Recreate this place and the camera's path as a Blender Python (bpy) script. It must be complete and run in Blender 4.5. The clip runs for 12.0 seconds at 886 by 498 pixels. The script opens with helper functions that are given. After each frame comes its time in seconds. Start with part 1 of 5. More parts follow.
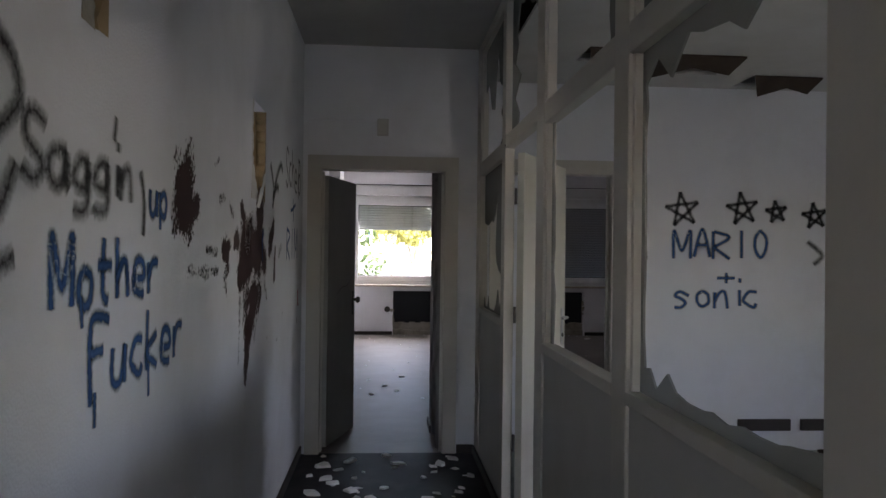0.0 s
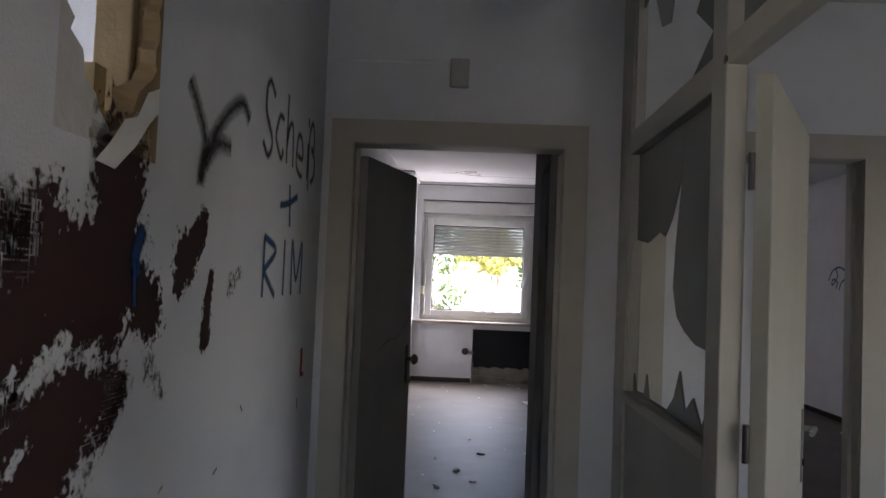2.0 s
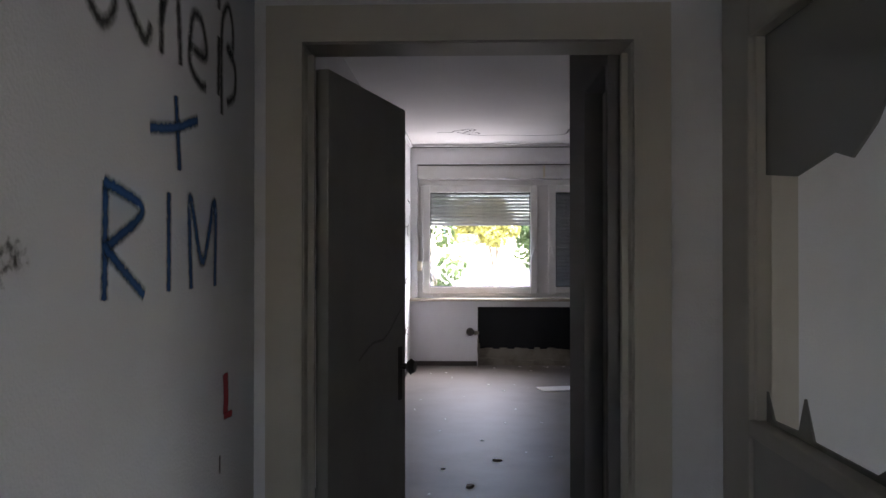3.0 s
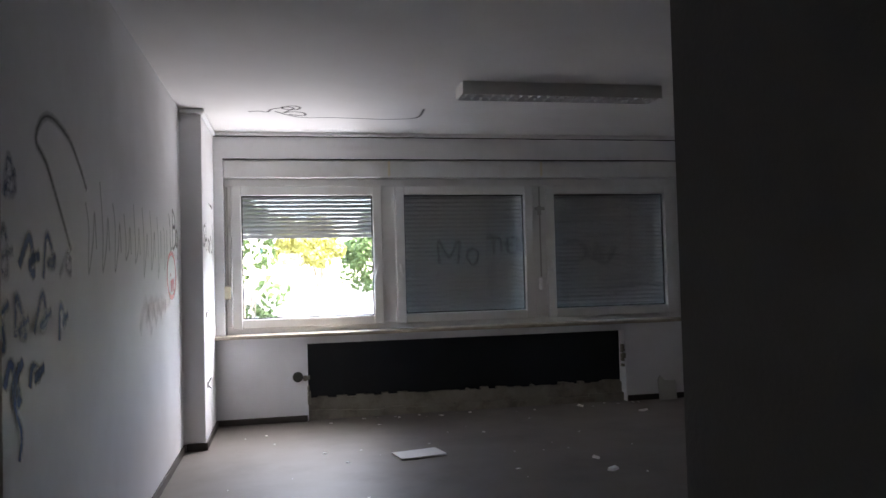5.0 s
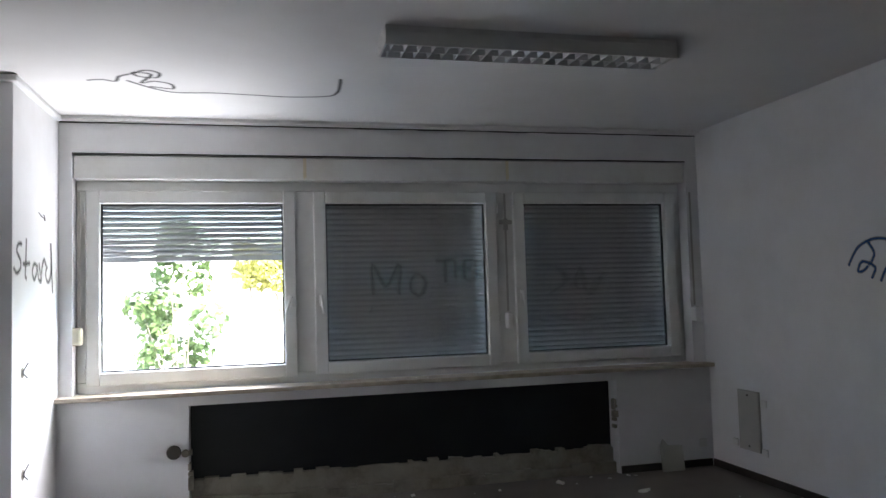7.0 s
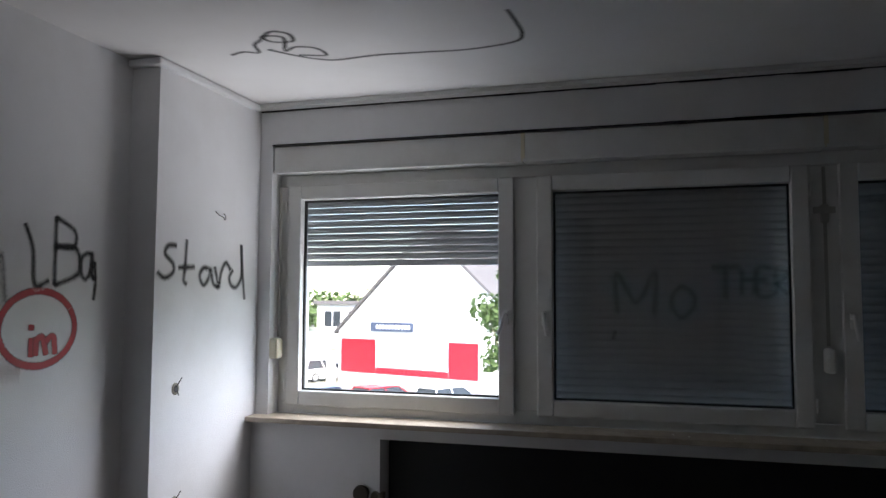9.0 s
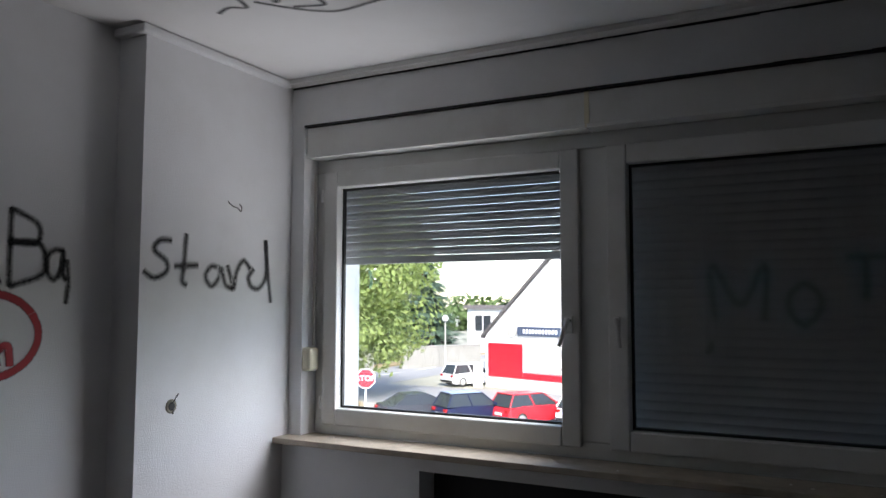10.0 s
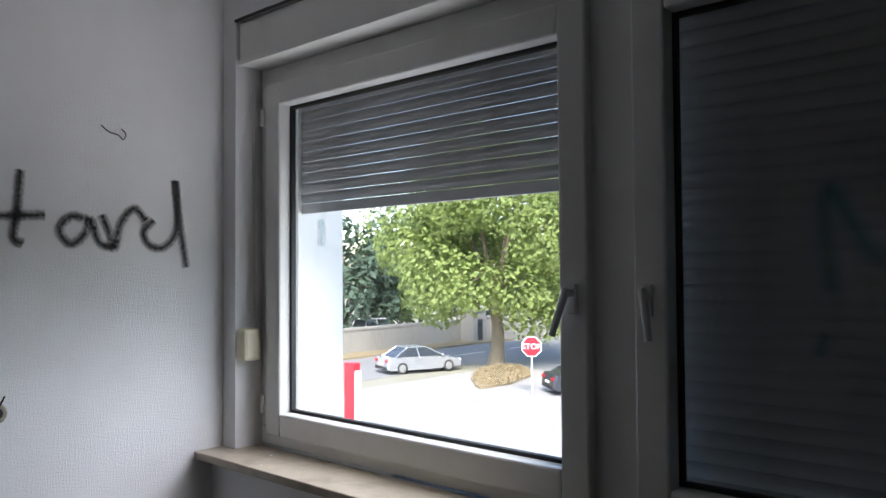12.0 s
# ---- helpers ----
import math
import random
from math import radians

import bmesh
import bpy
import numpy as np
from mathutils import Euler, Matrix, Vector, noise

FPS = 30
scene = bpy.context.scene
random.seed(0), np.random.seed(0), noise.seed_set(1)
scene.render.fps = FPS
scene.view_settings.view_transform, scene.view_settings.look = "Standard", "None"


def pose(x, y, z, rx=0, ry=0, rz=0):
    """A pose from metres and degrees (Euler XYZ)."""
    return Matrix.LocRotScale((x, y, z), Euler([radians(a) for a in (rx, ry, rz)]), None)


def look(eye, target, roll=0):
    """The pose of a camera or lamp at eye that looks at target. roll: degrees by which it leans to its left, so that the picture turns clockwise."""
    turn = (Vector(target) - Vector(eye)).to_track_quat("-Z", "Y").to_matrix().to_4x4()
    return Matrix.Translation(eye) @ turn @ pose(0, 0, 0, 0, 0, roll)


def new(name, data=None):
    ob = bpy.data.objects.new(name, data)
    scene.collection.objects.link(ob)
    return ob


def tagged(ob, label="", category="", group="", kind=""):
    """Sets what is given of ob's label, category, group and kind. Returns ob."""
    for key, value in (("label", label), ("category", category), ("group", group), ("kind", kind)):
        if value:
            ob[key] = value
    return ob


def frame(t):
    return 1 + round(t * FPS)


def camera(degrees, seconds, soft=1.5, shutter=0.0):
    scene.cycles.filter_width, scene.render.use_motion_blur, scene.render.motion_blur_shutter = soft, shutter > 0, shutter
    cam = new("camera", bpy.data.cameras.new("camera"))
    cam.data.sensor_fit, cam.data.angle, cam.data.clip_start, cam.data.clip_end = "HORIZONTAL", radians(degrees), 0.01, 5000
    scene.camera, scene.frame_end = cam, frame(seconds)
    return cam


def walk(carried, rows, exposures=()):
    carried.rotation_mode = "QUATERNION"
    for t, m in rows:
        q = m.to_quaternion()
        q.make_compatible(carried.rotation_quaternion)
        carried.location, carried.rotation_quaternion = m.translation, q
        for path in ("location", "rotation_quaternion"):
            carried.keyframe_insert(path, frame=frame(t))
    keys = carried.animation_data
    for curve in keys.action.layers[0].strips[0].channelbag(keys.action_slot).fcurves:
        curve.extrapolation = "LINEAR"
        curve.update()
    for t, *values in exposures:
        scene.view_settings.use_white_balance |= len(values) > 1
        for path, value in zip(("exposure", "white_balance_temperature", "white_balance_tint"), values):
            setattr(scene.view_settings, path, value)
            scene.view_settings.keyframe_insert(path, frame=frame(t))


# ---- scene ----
cam = camera(60.4, 12.0)
PATH = [
    (0, (0.621, 0.407, 1.422), (0.771, 2.402, 1.436), 0.7),
    (0.5, (0.639, 0.944, 1.429), (0.825, 2.935, 1.437), 1.3),
    (1, (0.675, 1.552, 1.466), (0.732, 3.55, 1.507), 2.0),
    (1.5, (0.627, 2.105, 1.484), (0.6, 4.103, 1.55), 2.5),
    (2, (0.657, 2.693, 1.452), (0.589, 4.69, 1.536), 2.3),
    (2.5, (0.639, 3.226, 1.431), (0.501, 5.221, 1.45), 0.5),
    (3, (0.595, 3.825, 1.452), (0.537, 5.824, 1.467), 0.0),
    (3.2, (0.603, 4.039, 1.428), (0.565, 6.039, 1.444), -0.3),
    (4.8, (0.583, 5.851, 1.453), (0.946, 7.817, 1.508), -1.5),
    (5, (0.581, 6.017, 1.444), (0.982, 7.976, 1.507), -1.5),
    (5.2, (0.589, 6.214, 1.451), (1.106, 8.146, 1.509), -1.8),
    (5.5, (0.613, 6.514, 1.475), (1.343, 8.375, 1.541), -1.8),
    (6, (0.786, 6.971, 1.479), (1.732, 8.73, 1.59), -1.8),
    (6.5, (1.018, 7.382, 1.539), (1.737, 9.24, 1.719), -1.3),
    (7, (1.268, 7.878, 1.524), (1.741, 9.818, 1.645), -1.7),
    (7.5, (1.604, 8.19, 1.541), (1.853, 10.167, 1.707), -1.6),
    (7.7, (1.757, 8.328, 1.578), (1.829, 10.32, 1.744), -1.1),
    (9.5, (2.582, 9.853, 1.608), (1.859, 11.713, 1.739), 0.2),
    (10, (2.694, 10.376, 1.603), (1.764, 12.14, 1.752), 0.1),
    (10.5, (2.767, 10.857, 1.591), (1.722, 12.555, 1.744), -0.5),
    (11, (2.768, 11.282, 1.61), (1.622, 12.91, 1.794), 0.6),
    (11.5, (2.675, 11.703, 1.614), (1.426, 13.262, 1.714), 0.7),
    (12, (2.675, 12.073, 1.591), (1.347, 13.567, 1.652), -0.4),
]
walk(cam, [(t, look(eye, target, roll)) for t, eye, target, roll in PATH],
     exposures=[(0.0, 3.5, 6850, 23), (1.2, 3.5, 6850, 23), (2.6, 3.5, 6850, 23), (3.2, 3.5, 6850, 23), (4.8, 3.7, 6800, 18), (6.0, 4.1, 6650, 13), (7.5, 3.9, 6600, 12), (9.5, 2.3, 6600, 13), (12.0, 1.95, 6600, 13)])

# ---- light: overcast day ----
world = bpy.data.worlds.new("world")
scene.world = world
world.use_nodes = True
wn = world.node_tree.nodes
sky = wn.new("ShaderNodeTexSky")
sky.sky_type = "NISHITA"
sky.sun_disc = False
sky.sun_elevation = radians(48)
sky.sun_rotation = radians(200)
sky.dust_density = 0.6
sky.air_density = 1.0
sky.ozone_density = 1.0
wn["Background"].inputs["Strength"].default_value = 0.15
world.node_tree.links.new(sky.outputs["Color"], wn["Background"].inputs["Color"])
sun_data = bpy.data.lights.new("sun", "SUN")
sun_data.energy = 3.4
sun_data.angle = radians(20)
sun_data.color = (1.0, 0.96, 0.9)
sun = new("sun", sun_data)
sun.matrix_world = look((20, 10, 40), (-10, 45, -3))


def opening_light(name, eye, target, w, h, power, spread=180):
    """An area lamp added in an opening, as sky light and as extra fill."""
    d = bpy.data.lights.new(name, "AREA")
    d.shape, d.size, d.size_y, d.energy, d.color = "RECTANGLE", w, h, power, (0.95, 0.965, 1.0)
    d.spread = radians(spread)
    o = new(name, d)
    o.matrix_world = look(eye, target)
    return o


opening_light("side_room_sky", (5.05, 1.5, 1.55), (2.5, 3.1, -0.7), 1.6, 0.8, 0.85, 95)
# fill lamp added behind the start, unseen, to brighten the corridor's end wall
opening_light("corridor_back_fill", (0.68, -2.95, 1.7), (0.75, 1.0, 1.2), 0.8, 1.0, 0.2, 130)
# fill lamps added at the half-open window: one brightens floor and pier, one the ceiling
opening_light("window_fill_down", (0.80, 14.20, 1.44), (0.05, 13.3, 0.35), 1.3, 0.75, 2.5, 95)
opening_light("window_fill_up", (0.80, 14.20, 1.44), (0.2, 13.5, 2.7), 1.3, 0.75, 1.1, 95)


# ---- materials ----
def mat(name, base, rough=0.7, metal=0.0, vary=0.12, scale=6.0, bump=0.0, bump_scale=60.0, stain=None, stain_amount=0.0, stain_scale=1.3, spec=0.4, rand=0.0):
    m = bpy.data.materials.new(name)
    m.use_nodes = True
    nt = m.node_tree
    N, L = nt.nodes, nt.links
    b = N["Principled BSDF"]
    b.inputs["Roughness"].default_value = rough
    b.inputs["Metallic"].default_value = metal
    b.inputs["Specular IOR Level"].default_value = spec
    co = N.new("ShaderNodeTexCoord")
    n1 = N.new("ShaderNodeTexNoise")
    n1.inputs["Scale"].default_value = scale
    n1.inputs["Detail"].default_value = 6
    L.new(co.outputs["Object"], n1.inputs["Vector"])
    mix = N.new("ShaderNodeMix")
    mix.data_type = "RGBA"
    lo = [max(0, c * (1 - vary)) for c in base] + [1]
    hi = [min(1, c * (1 + vary)) for c in base] + [1]
    mix.inputs[6].default_value, mix.inputs[7].default_value = lo, hi
    L.new(n1.outputs["Fac"], mix.inputs[0])
    col = mix.outputs[2]
    if stain:
        n2 = N.new("ShaderNodeTexNoise")
        n2.inputs["Scale"].default_value = stain_scale
        n2.inputs["Detail"].default_value = 8
        n2.inputs["Roughness"].default_value = 0.65
        L.new(co.outputs["Object"], n2.inputs["Vector"])
        r = N.new("ShaderNodeMapRange")
        r.inputs["From Min"].default_value, r.inputs["From Max"].default_value = 0.48, 0.72
        r.inputs["To Max"].default_value = stain_amount
        L.new(n2.outputs["Fac"], r.inputs["Value"])
        mx = N.new("ShaderNodeMix")
        mx.data_type = "RGBA"
        L.new(r.outputs["Result"], mx.inputs[0])
        L.new(col, mx.inputs[6])
        mx.inputs[7].default_value = (*stain, 1)
        col = mx.outputs[2]
    if rand:
        oi = N.new("ShaderNodeObjectInfo")
        hs = N.new("ShaderNodeHueSaturation")
        rr = N.new("ShaderNodeMapRange")
        rr.inputs["To Min"].default_value, rr.inputs["To Max"].default_value = 1 - rand, 1 + rand
        L.new(oi.outputs["Random"], rr.inputs["Value"])
        L.new(rr.outputs["Result"], hs.inputs["Value"])
        L.new(col, hs.inputs["Color"])
        col = hs.outputs["Color"]
    L.new(col, b.inputs["Base Color"])
    if bump:
        n3 = N.new("ShaderNodeTexNoise")
        n3.inputs["Scale"].default_value = bump_scale
        n3.inputs["Detail"].default_value = 4
        L.new(co.outputs["Object"], n3.inputs["Vector"])
        bp = N.new("ShaderNodeBump")
        bp.inputs["Strength"].default_value = bump
        bp.inputs["Distance"].default_value = 0.01
        L.new(n3.outputs["Fac"], bp.inputs["Height"])
        L.new(bp.outputs["Normal"], b.inputs["Normal"])
    return m


def spray(name, base, thin=0.35, grain=0.5, scale=90.0, opacity=1.0):
    """Paint on a wall: dense in the middle of a stroke, misty towards its edge."""
    m = bpy.data.materials.new(name)
    m.use_nodes = True
    N, L = m.node_tree.nodes, m.node_tree.links
    b = N["Principled BSDF"]
    b.inputs["Base Color"].default_value = (*base, 1)
    b.inputs["Roughness"].default_value = 0.65
    at = N.new("ShaderNodeAttribute")
    at.attribute_name = "cover"
    co = N.new("ShaderNodeTexCoord")
    no = N.new("ShaderNodeTexNoise")
    no.inputs["Scale"].default_value = scale
    no.inputs["Detail"].default_value = 5
    L.new(co.outputs["Object"], no.inputs["Vector"])
    ma = N.new("ShaderNodeMath")
    ma.operation = "MULTIPLY_ADD"
    L.new(no.outputs["Fac"], ma.inputs[0])
    ma.inputs[1].default_value = grain
    ma.inputs[2].default_value = -grain * 0.5
    ad = N.new("ShaderNodeMath")
    ad.operation = "ADD"
    L.new(at.outputs["Fac"], ad.inputs[0])
    L.new(ma.outputs[0], ad.inputs[1])
    r = N.new("ShaderNodeMapRange")
    r.interpolation_type = "SMOOTHSTEP"
    r.inputs["From Min"].default_value, r.inputs["From Max"].default_value = thin * 0.4, thin + 0.45
    r.inputs["To Max"].default_value = opacity
    L.new(ad.outputs[0], r.inputs["Value"])
    L.new(r.outputs["Result"], b.inputs["Alpha"])
    return m


def glass(name, tint, share, rough=0.0):
    """A pane: clear, with a weak mirror and a little dirt."""
    m = bpy.data.materials.new(name)
    m.use_nodes = True
    N, L = m.node_tree.nodes, m.node_tree.links
    N.remove(N["Principled BSDF"])
    tr = N.new("ShaderNodeBsdfTransparent")
    tr.inputs["Color"].default_value = (*tint, 1)
    gl = N.new("ShaderNodeBsdfGlossy")
    gl.inputs["Roughness"].default_value = rough
    df = N.new("ShaderNodeBsdfDiffuse")
    df.inputs["Color"].default_value = (0.5, 0.5, 0.48, 1)
    m1, m2 = N.new("ShaderNodeMixShader"), N.new("ShaderNodeMixShader")
    m1.inputs["Fac"].default_value = 0.05
    L.new(tr.outputs[0], m1.inputs[1])
    L.new(gl.outputs[0], m1.inputs[2])
    m2.inputs["Fac"].default_value = share
    L.new(m1.outputs[0], m2.inputs[1])
    L.new(df.outputs[0], m2.inputs[2])
    L.new(m2.outputs[0], N["Material Output"].inputs["Surface"])
    return m


M_WALL = mat("wall_paint", (0.72, 0.73, 0.76), 0.75, vary=0.05, scale=3, bump=0.25, bump_scale=140, stain=(0.5, 0.49, 0.47), stain_amount=0.35)
M_WALLW = mat("woodchip_wall_paint", (0.78, 0.78, 0.79), 0.8, vary=0.05, scale=4, bump=0.35, bump_scale=180, stain=(0.58, 0.56, 0.53), stain_amount=0.3)
M_CEIL = mat("ceiling_paint", (0.78, 0.77, 0.76), 0.85, vary=0.04, scale=2, bump=0.15, bump_scale=90, stain=(0.6, 0.57, 0.52), stain_amount=0.2)
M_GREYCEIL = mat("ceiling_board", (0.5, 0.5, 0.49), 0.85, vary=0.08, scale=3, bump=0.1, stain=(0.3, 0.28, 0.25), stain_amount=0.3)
M_TRIM = mat("cream_gloss_paint", (0.5, 0.475, 0.425), 0.45, vary=0.06, scale=5, bump=0.08, bump_scale=40, stain=(0.4, 0.37, 0.31), stain_amount=0.4, stain_scale=3)
M_PANEL = mat("painted_panel", (0.46, 0.45, 0.42), 0.55, vary=0.08, scale=4, bump=0.05, stain=(0.33, 0.31, 0.28), stain_amount=0.4)
M_DOOR = mat("grey_door_laminate", (0.36, 0.35, 0.33), 0.5, vary=0.12, scale=5, bump=0.04, stain=(0.2, 0.19, 0.18), stain_amount=0.5, stain_scale=2.5)
M_DOOR2 = mat("cream_door_paint", (0.55, 0.53, 0.45), 0.45, vary=0.06, scale=4, stain=(0.42, 0.39, 0.32), stain_amount=0.4)
M_PVC = mat("white_pvc", (0.74, 0.74, 0.72), 0.35, vary=0.04, scale=6, stain=(0.55, 0.52, 0.46), stain_amount=0.35, stain_scale=4)
M_GASKET = mat("black_rubber", (0.02, 0.02, 0.02), 0.6)
M_SHUT = mat("grey_shutter_slat", (0.42, 0.43, 0.44), 0.5, vary=0.1, scale=8, stain=(0.25, 0.25, 0.25), stain_amount=0.5, stain_scale=5)
M_SILL = mat("stone_sill", (0.45, 0.39, 0.31), 0.5, vary=0.25, scale=14, bump=0.06, stain=(0.22, 0.18, 0.13), stain_amount=0.6, stain_scale=6)
M_FLOOR = mat("brown_linoleum", (0.2, 0.178, 0.158), 0.52, vary=0.2, scale=3, bump=0.06, bump_scale=50, stain=(0.1, 0.09, 0.085), stain_amount=0.6, stain_scale=0.9)
M_FLOORC = mat("black_corridor_floor", (0.018, 0.018, 0.02), 0.65, vary=0.3, scale=5, bump=0.1, stain=(0.07, 0.065, 0.06), stain_amount=0.5, stain_scale=4)
M_FLOORS = mat("green_grey_floor", (0.2, 0.23, 0.2), 0.6, vary=0.2, scale=4, bump=0.1, stain=(0.4, 0.42, 0.4), stain_amount=0.6, stain_scale=5)
M_BASE = mat("dark_brown_skirting", (0.04, 0.032, 0.028), 0.5, vary=0.2)
M_BLACK = mat("black_foil", (0.012, 0.014, 0.018), 0.5, vary=0.4, scale=3)
M_CONC = mat("raw_concrete", (0.3, 0.28, 0.23), 0.9, vary=0.25, scale=9, bump=0.6, bump_scale=30, stain=(0.12, 0.1, 0.08), stain_amount=0.7, stain_scale=5)
M_PLASTER = mat("plaster_chip", (0.78, 0.77, 0.74), 0.85, vary=0.1, scale=20, bump=0.3, rand=0.25)
M_PAPER = mat("white_tile_sheet", (0.82, 0.82, 0.8), 0.6, vary=0.05)
M_WOODRAW = mat("raw_wood", (0.33, 0.23, 0.12), 0.75, vary=0.3, scale=12, bump=0.3, bump_scale=40)
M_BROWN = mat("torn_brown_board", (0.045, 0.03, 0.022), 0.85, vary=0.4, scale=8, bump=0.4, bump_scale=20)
M_METAL = mat("brushed_metal", (0.5, 0.5, 0.5), 0.35, metal=1.0, vary=0.05)
M_DARKMETAL = mat("dark_metal", (0.06, 0.055, 0.05), 0.4, metal=0.7, vary=0.2)
M_HANDLE = mat("grey_handle", (0.78, 0.78, 0.76), 0.3, vary=0.05)
M_IVORY = mat("ivory_plastic", (0.72, 0.66, 0.5), 0.4, vary=0.05)
M_LAMPB = mat("lamp_housing", (0.66, 0.65, 0.63), 0.5, vary=0.05)
M_LOUVRE = mat("bright_louvre", (0.85, 0.85, 0.85), 0.3, metal=0.0, vary=0.05)
M_BOARD = mat("grey_board", (0.42, 0.41, 0.38), 0.7, vary=0.12, scale=8)
M_PANE = glass("clear_pane", (0.97, 0.98, 0.98), 0.012)
M_PANED = glass("dusty_pane", (0.95, 0.96, 0.96), 0.17)
M_SHARD = glass("dirty_wired_glass", (0.62, 0.63, 0.62), 0.42, 0.25)
S_BLACK = spray("black_spray", (0.025, 0.025, 0.028), thin=0.72)
S_GREY = spray("grey_spray", (0.05, 0.048, 0.05), thin=0.75, opacity=0.9)
S_BLUE = spray("blue_spray", (0.01, 0.08, 0.25), thin=0.62)
S_NAVY = spray("navy_spray", (0.012, 0.06, 0.21), thin=0.5)
S_RED = spray("red_spray", (0.4, 0.02, 0.03), thin=0.25)
S_FAINT = spray("faint_teal_spray", (0.04, 0.55, 0.75), thin=0.8, opacity=0.4)
S_FAINTER = spray("fainter_grey_spray", (0.03, 0.05, 0.06), thin=0.8, opacity=0.2)
S_CYAN = spray("pale_cyan_mark", (0.25, 0.72, 0.85), thin=0.7, opacity=0.5)
S_PINK = spray("faint_red_spray", (0.5, 0.22, 0.2), thin=0.8, opacity=0.35)
S_OX = spray("oxblood_paint", (0.04, 0.014, 0.013), thin=0.16, grain=2.4, scale=62)
S_FLECK = spray("faint_oxblood_flecks", (0.03, 0.011, 0.01), thin=0.75, grain=2.4, scale=70, opacity=0.85)


# ---- building helpers ----
def bx(bm, x0, x1, y0, y1, z0, z1, m=None):
    """A box into a bmesh."""
    vs = [bm.verts.new(v) for v in ((x0, y0, z0), (x1, y0, z0), (x1, y1, z0), (x0, y1, z0), (x0, y0, z1), (x1, y0, z1), (x1, y1, z1), (x0, y1, z1))]
    if m is not None:
        for v in vs:
            v.co = m @ v.co
    for f in ((3, 2, 1, 0), (4, 5, 6, 7), (0, 1, 5, 4), (1, 2, 6, 5), (2, 3, 7, 6), (3, 0, 4, 7)):
        bm.faces.new([vs[i] for i in f])
    return vs


def box(x0, x1, y0, y1, z0, z1, bevel=0.0, m=None):
    bm = bmesh.new()
    bx(bm, x0, x1, y0, y1, z0, z1, m)
    if bevel:
        bmesh.ops.bevel(bm, geom=bm.edges[:], offset=bevel, segments=2, affect="EDGES", profile=0.5)
    return bm


def part(name, bm, material, parent=None, label=""):
    me = bpy.data.meshes.new(name)
    bm.to_mesh(me)
    bm.free()
    me.materials.append(material)
    ob = new(name, me)
    if parent is not None:
        ob.parent = parent
    if label:
        tagged(ob, label)
    return ob


def thing(name, label, category, at=(0, 0, 0), group="", kind=""):
    e = new(name)
    e.location = at
    e.empty_display_size = 0.1
    return tagged(e, label, category, group, kind)


def setting(name, bm, material, label=""):
    return tagged(part(name, bm, material), label, "", "", "structure")


def holed(axis, face0, face1, a0, a1, z0, z1, holes):
    """A wall of thickness face0..face1 along 'axis' normal, from a0 to a1, with rectangular openings (a0, a1, z0, z1)."""
    bm = bmesh.new()
    cuts_a = sorted({a0, a1, *[h[0] for h in holes], *[h[1] for h in holes]})
    cuts_z = sorted({z0, z1, *[h[2] for h in holes], *[h[3] for h in holes]})
    cells = {}
    grid = {}
    for i in range(len(cuts_a) - 1):
        for j in range(len(cuts_z) - 1):
            ca, cz = (cuts_a[i] + cuts_a[i + 1]) / 2, (cuts_z[j] + cuts_z[j + 1]) / 2
            cells[i, j] = not any(h[0] < ca < h[1] and h[2] < cz < h[3] for h in holes)

    def vert(i, j, k):
        if (i, j, k) not in grid:
            f = (face0, face1)[k]
            a, z = cuts_a[i], cuts_z[j]
            grid[i, j, k] = bm.verts.new((f, a, z) if axis == "x" else (a, f, z))
        return grid[i, j, k]

    for (i, j), on in cells.items():
        if not on:
            continue
        for k in (0, 1):
            bm.faces.new([vert(i, j, k), vert(i + 1, j, k), vert(i + 1, j + 1, k), vert(i, j + 1, k)])
        for (di, dj), e in (((-1, 0), ((i, j), (i, j + 1))), ((1, 0), ((i + 1, j), (i + 1, j + 1))), ((0, -1), ((i, j), (i + 1, j))), ((0, 1), ((i, j + 1), (i + 1, j + 1)))):
            if not cells.get((i + di, j + dj), False):
                p, q = e
                bm.faces.new([vert(*p, 0), vert(*q, 0), vert(*q, 1), vert(*p, 1)])
    bmesh.ops.recalc_face_normals(bm, faces=bm.faces[:])
    return bm


def cyl(p0, p1, r0, r1=None, n=12, bm=None):
    """A cylinder or cone between two points."""
    bm = bm or bmesh.new()
    p0, p1 = Vector(p0), Vector(p1)
    r1 = r0 if r1 is None else r1
    q = (p1 - p0).to_track_quat("Z", "Y")
    a = [bm.verts.new(p0 + q @ Vector((r0 * math.cos(6.2832 * i / n), r0 * math.sin(6.2832 * i / n), 0))) for i in range(n)]
    b = [bm.verts.new(p1 + q @ Vector((r1 * math.cos(6.2832 * i / n), r1 * math.sin(6.2832 * i / n), 0))) for i in range(n)]
    for i in range(n):
        bm.faces.new((a[i], a[(i + 1) % n], b[(i + 1) % n], b[i]))
    bm.faces.new(a[::-1])
    bm.faces.new(b)
    return bm


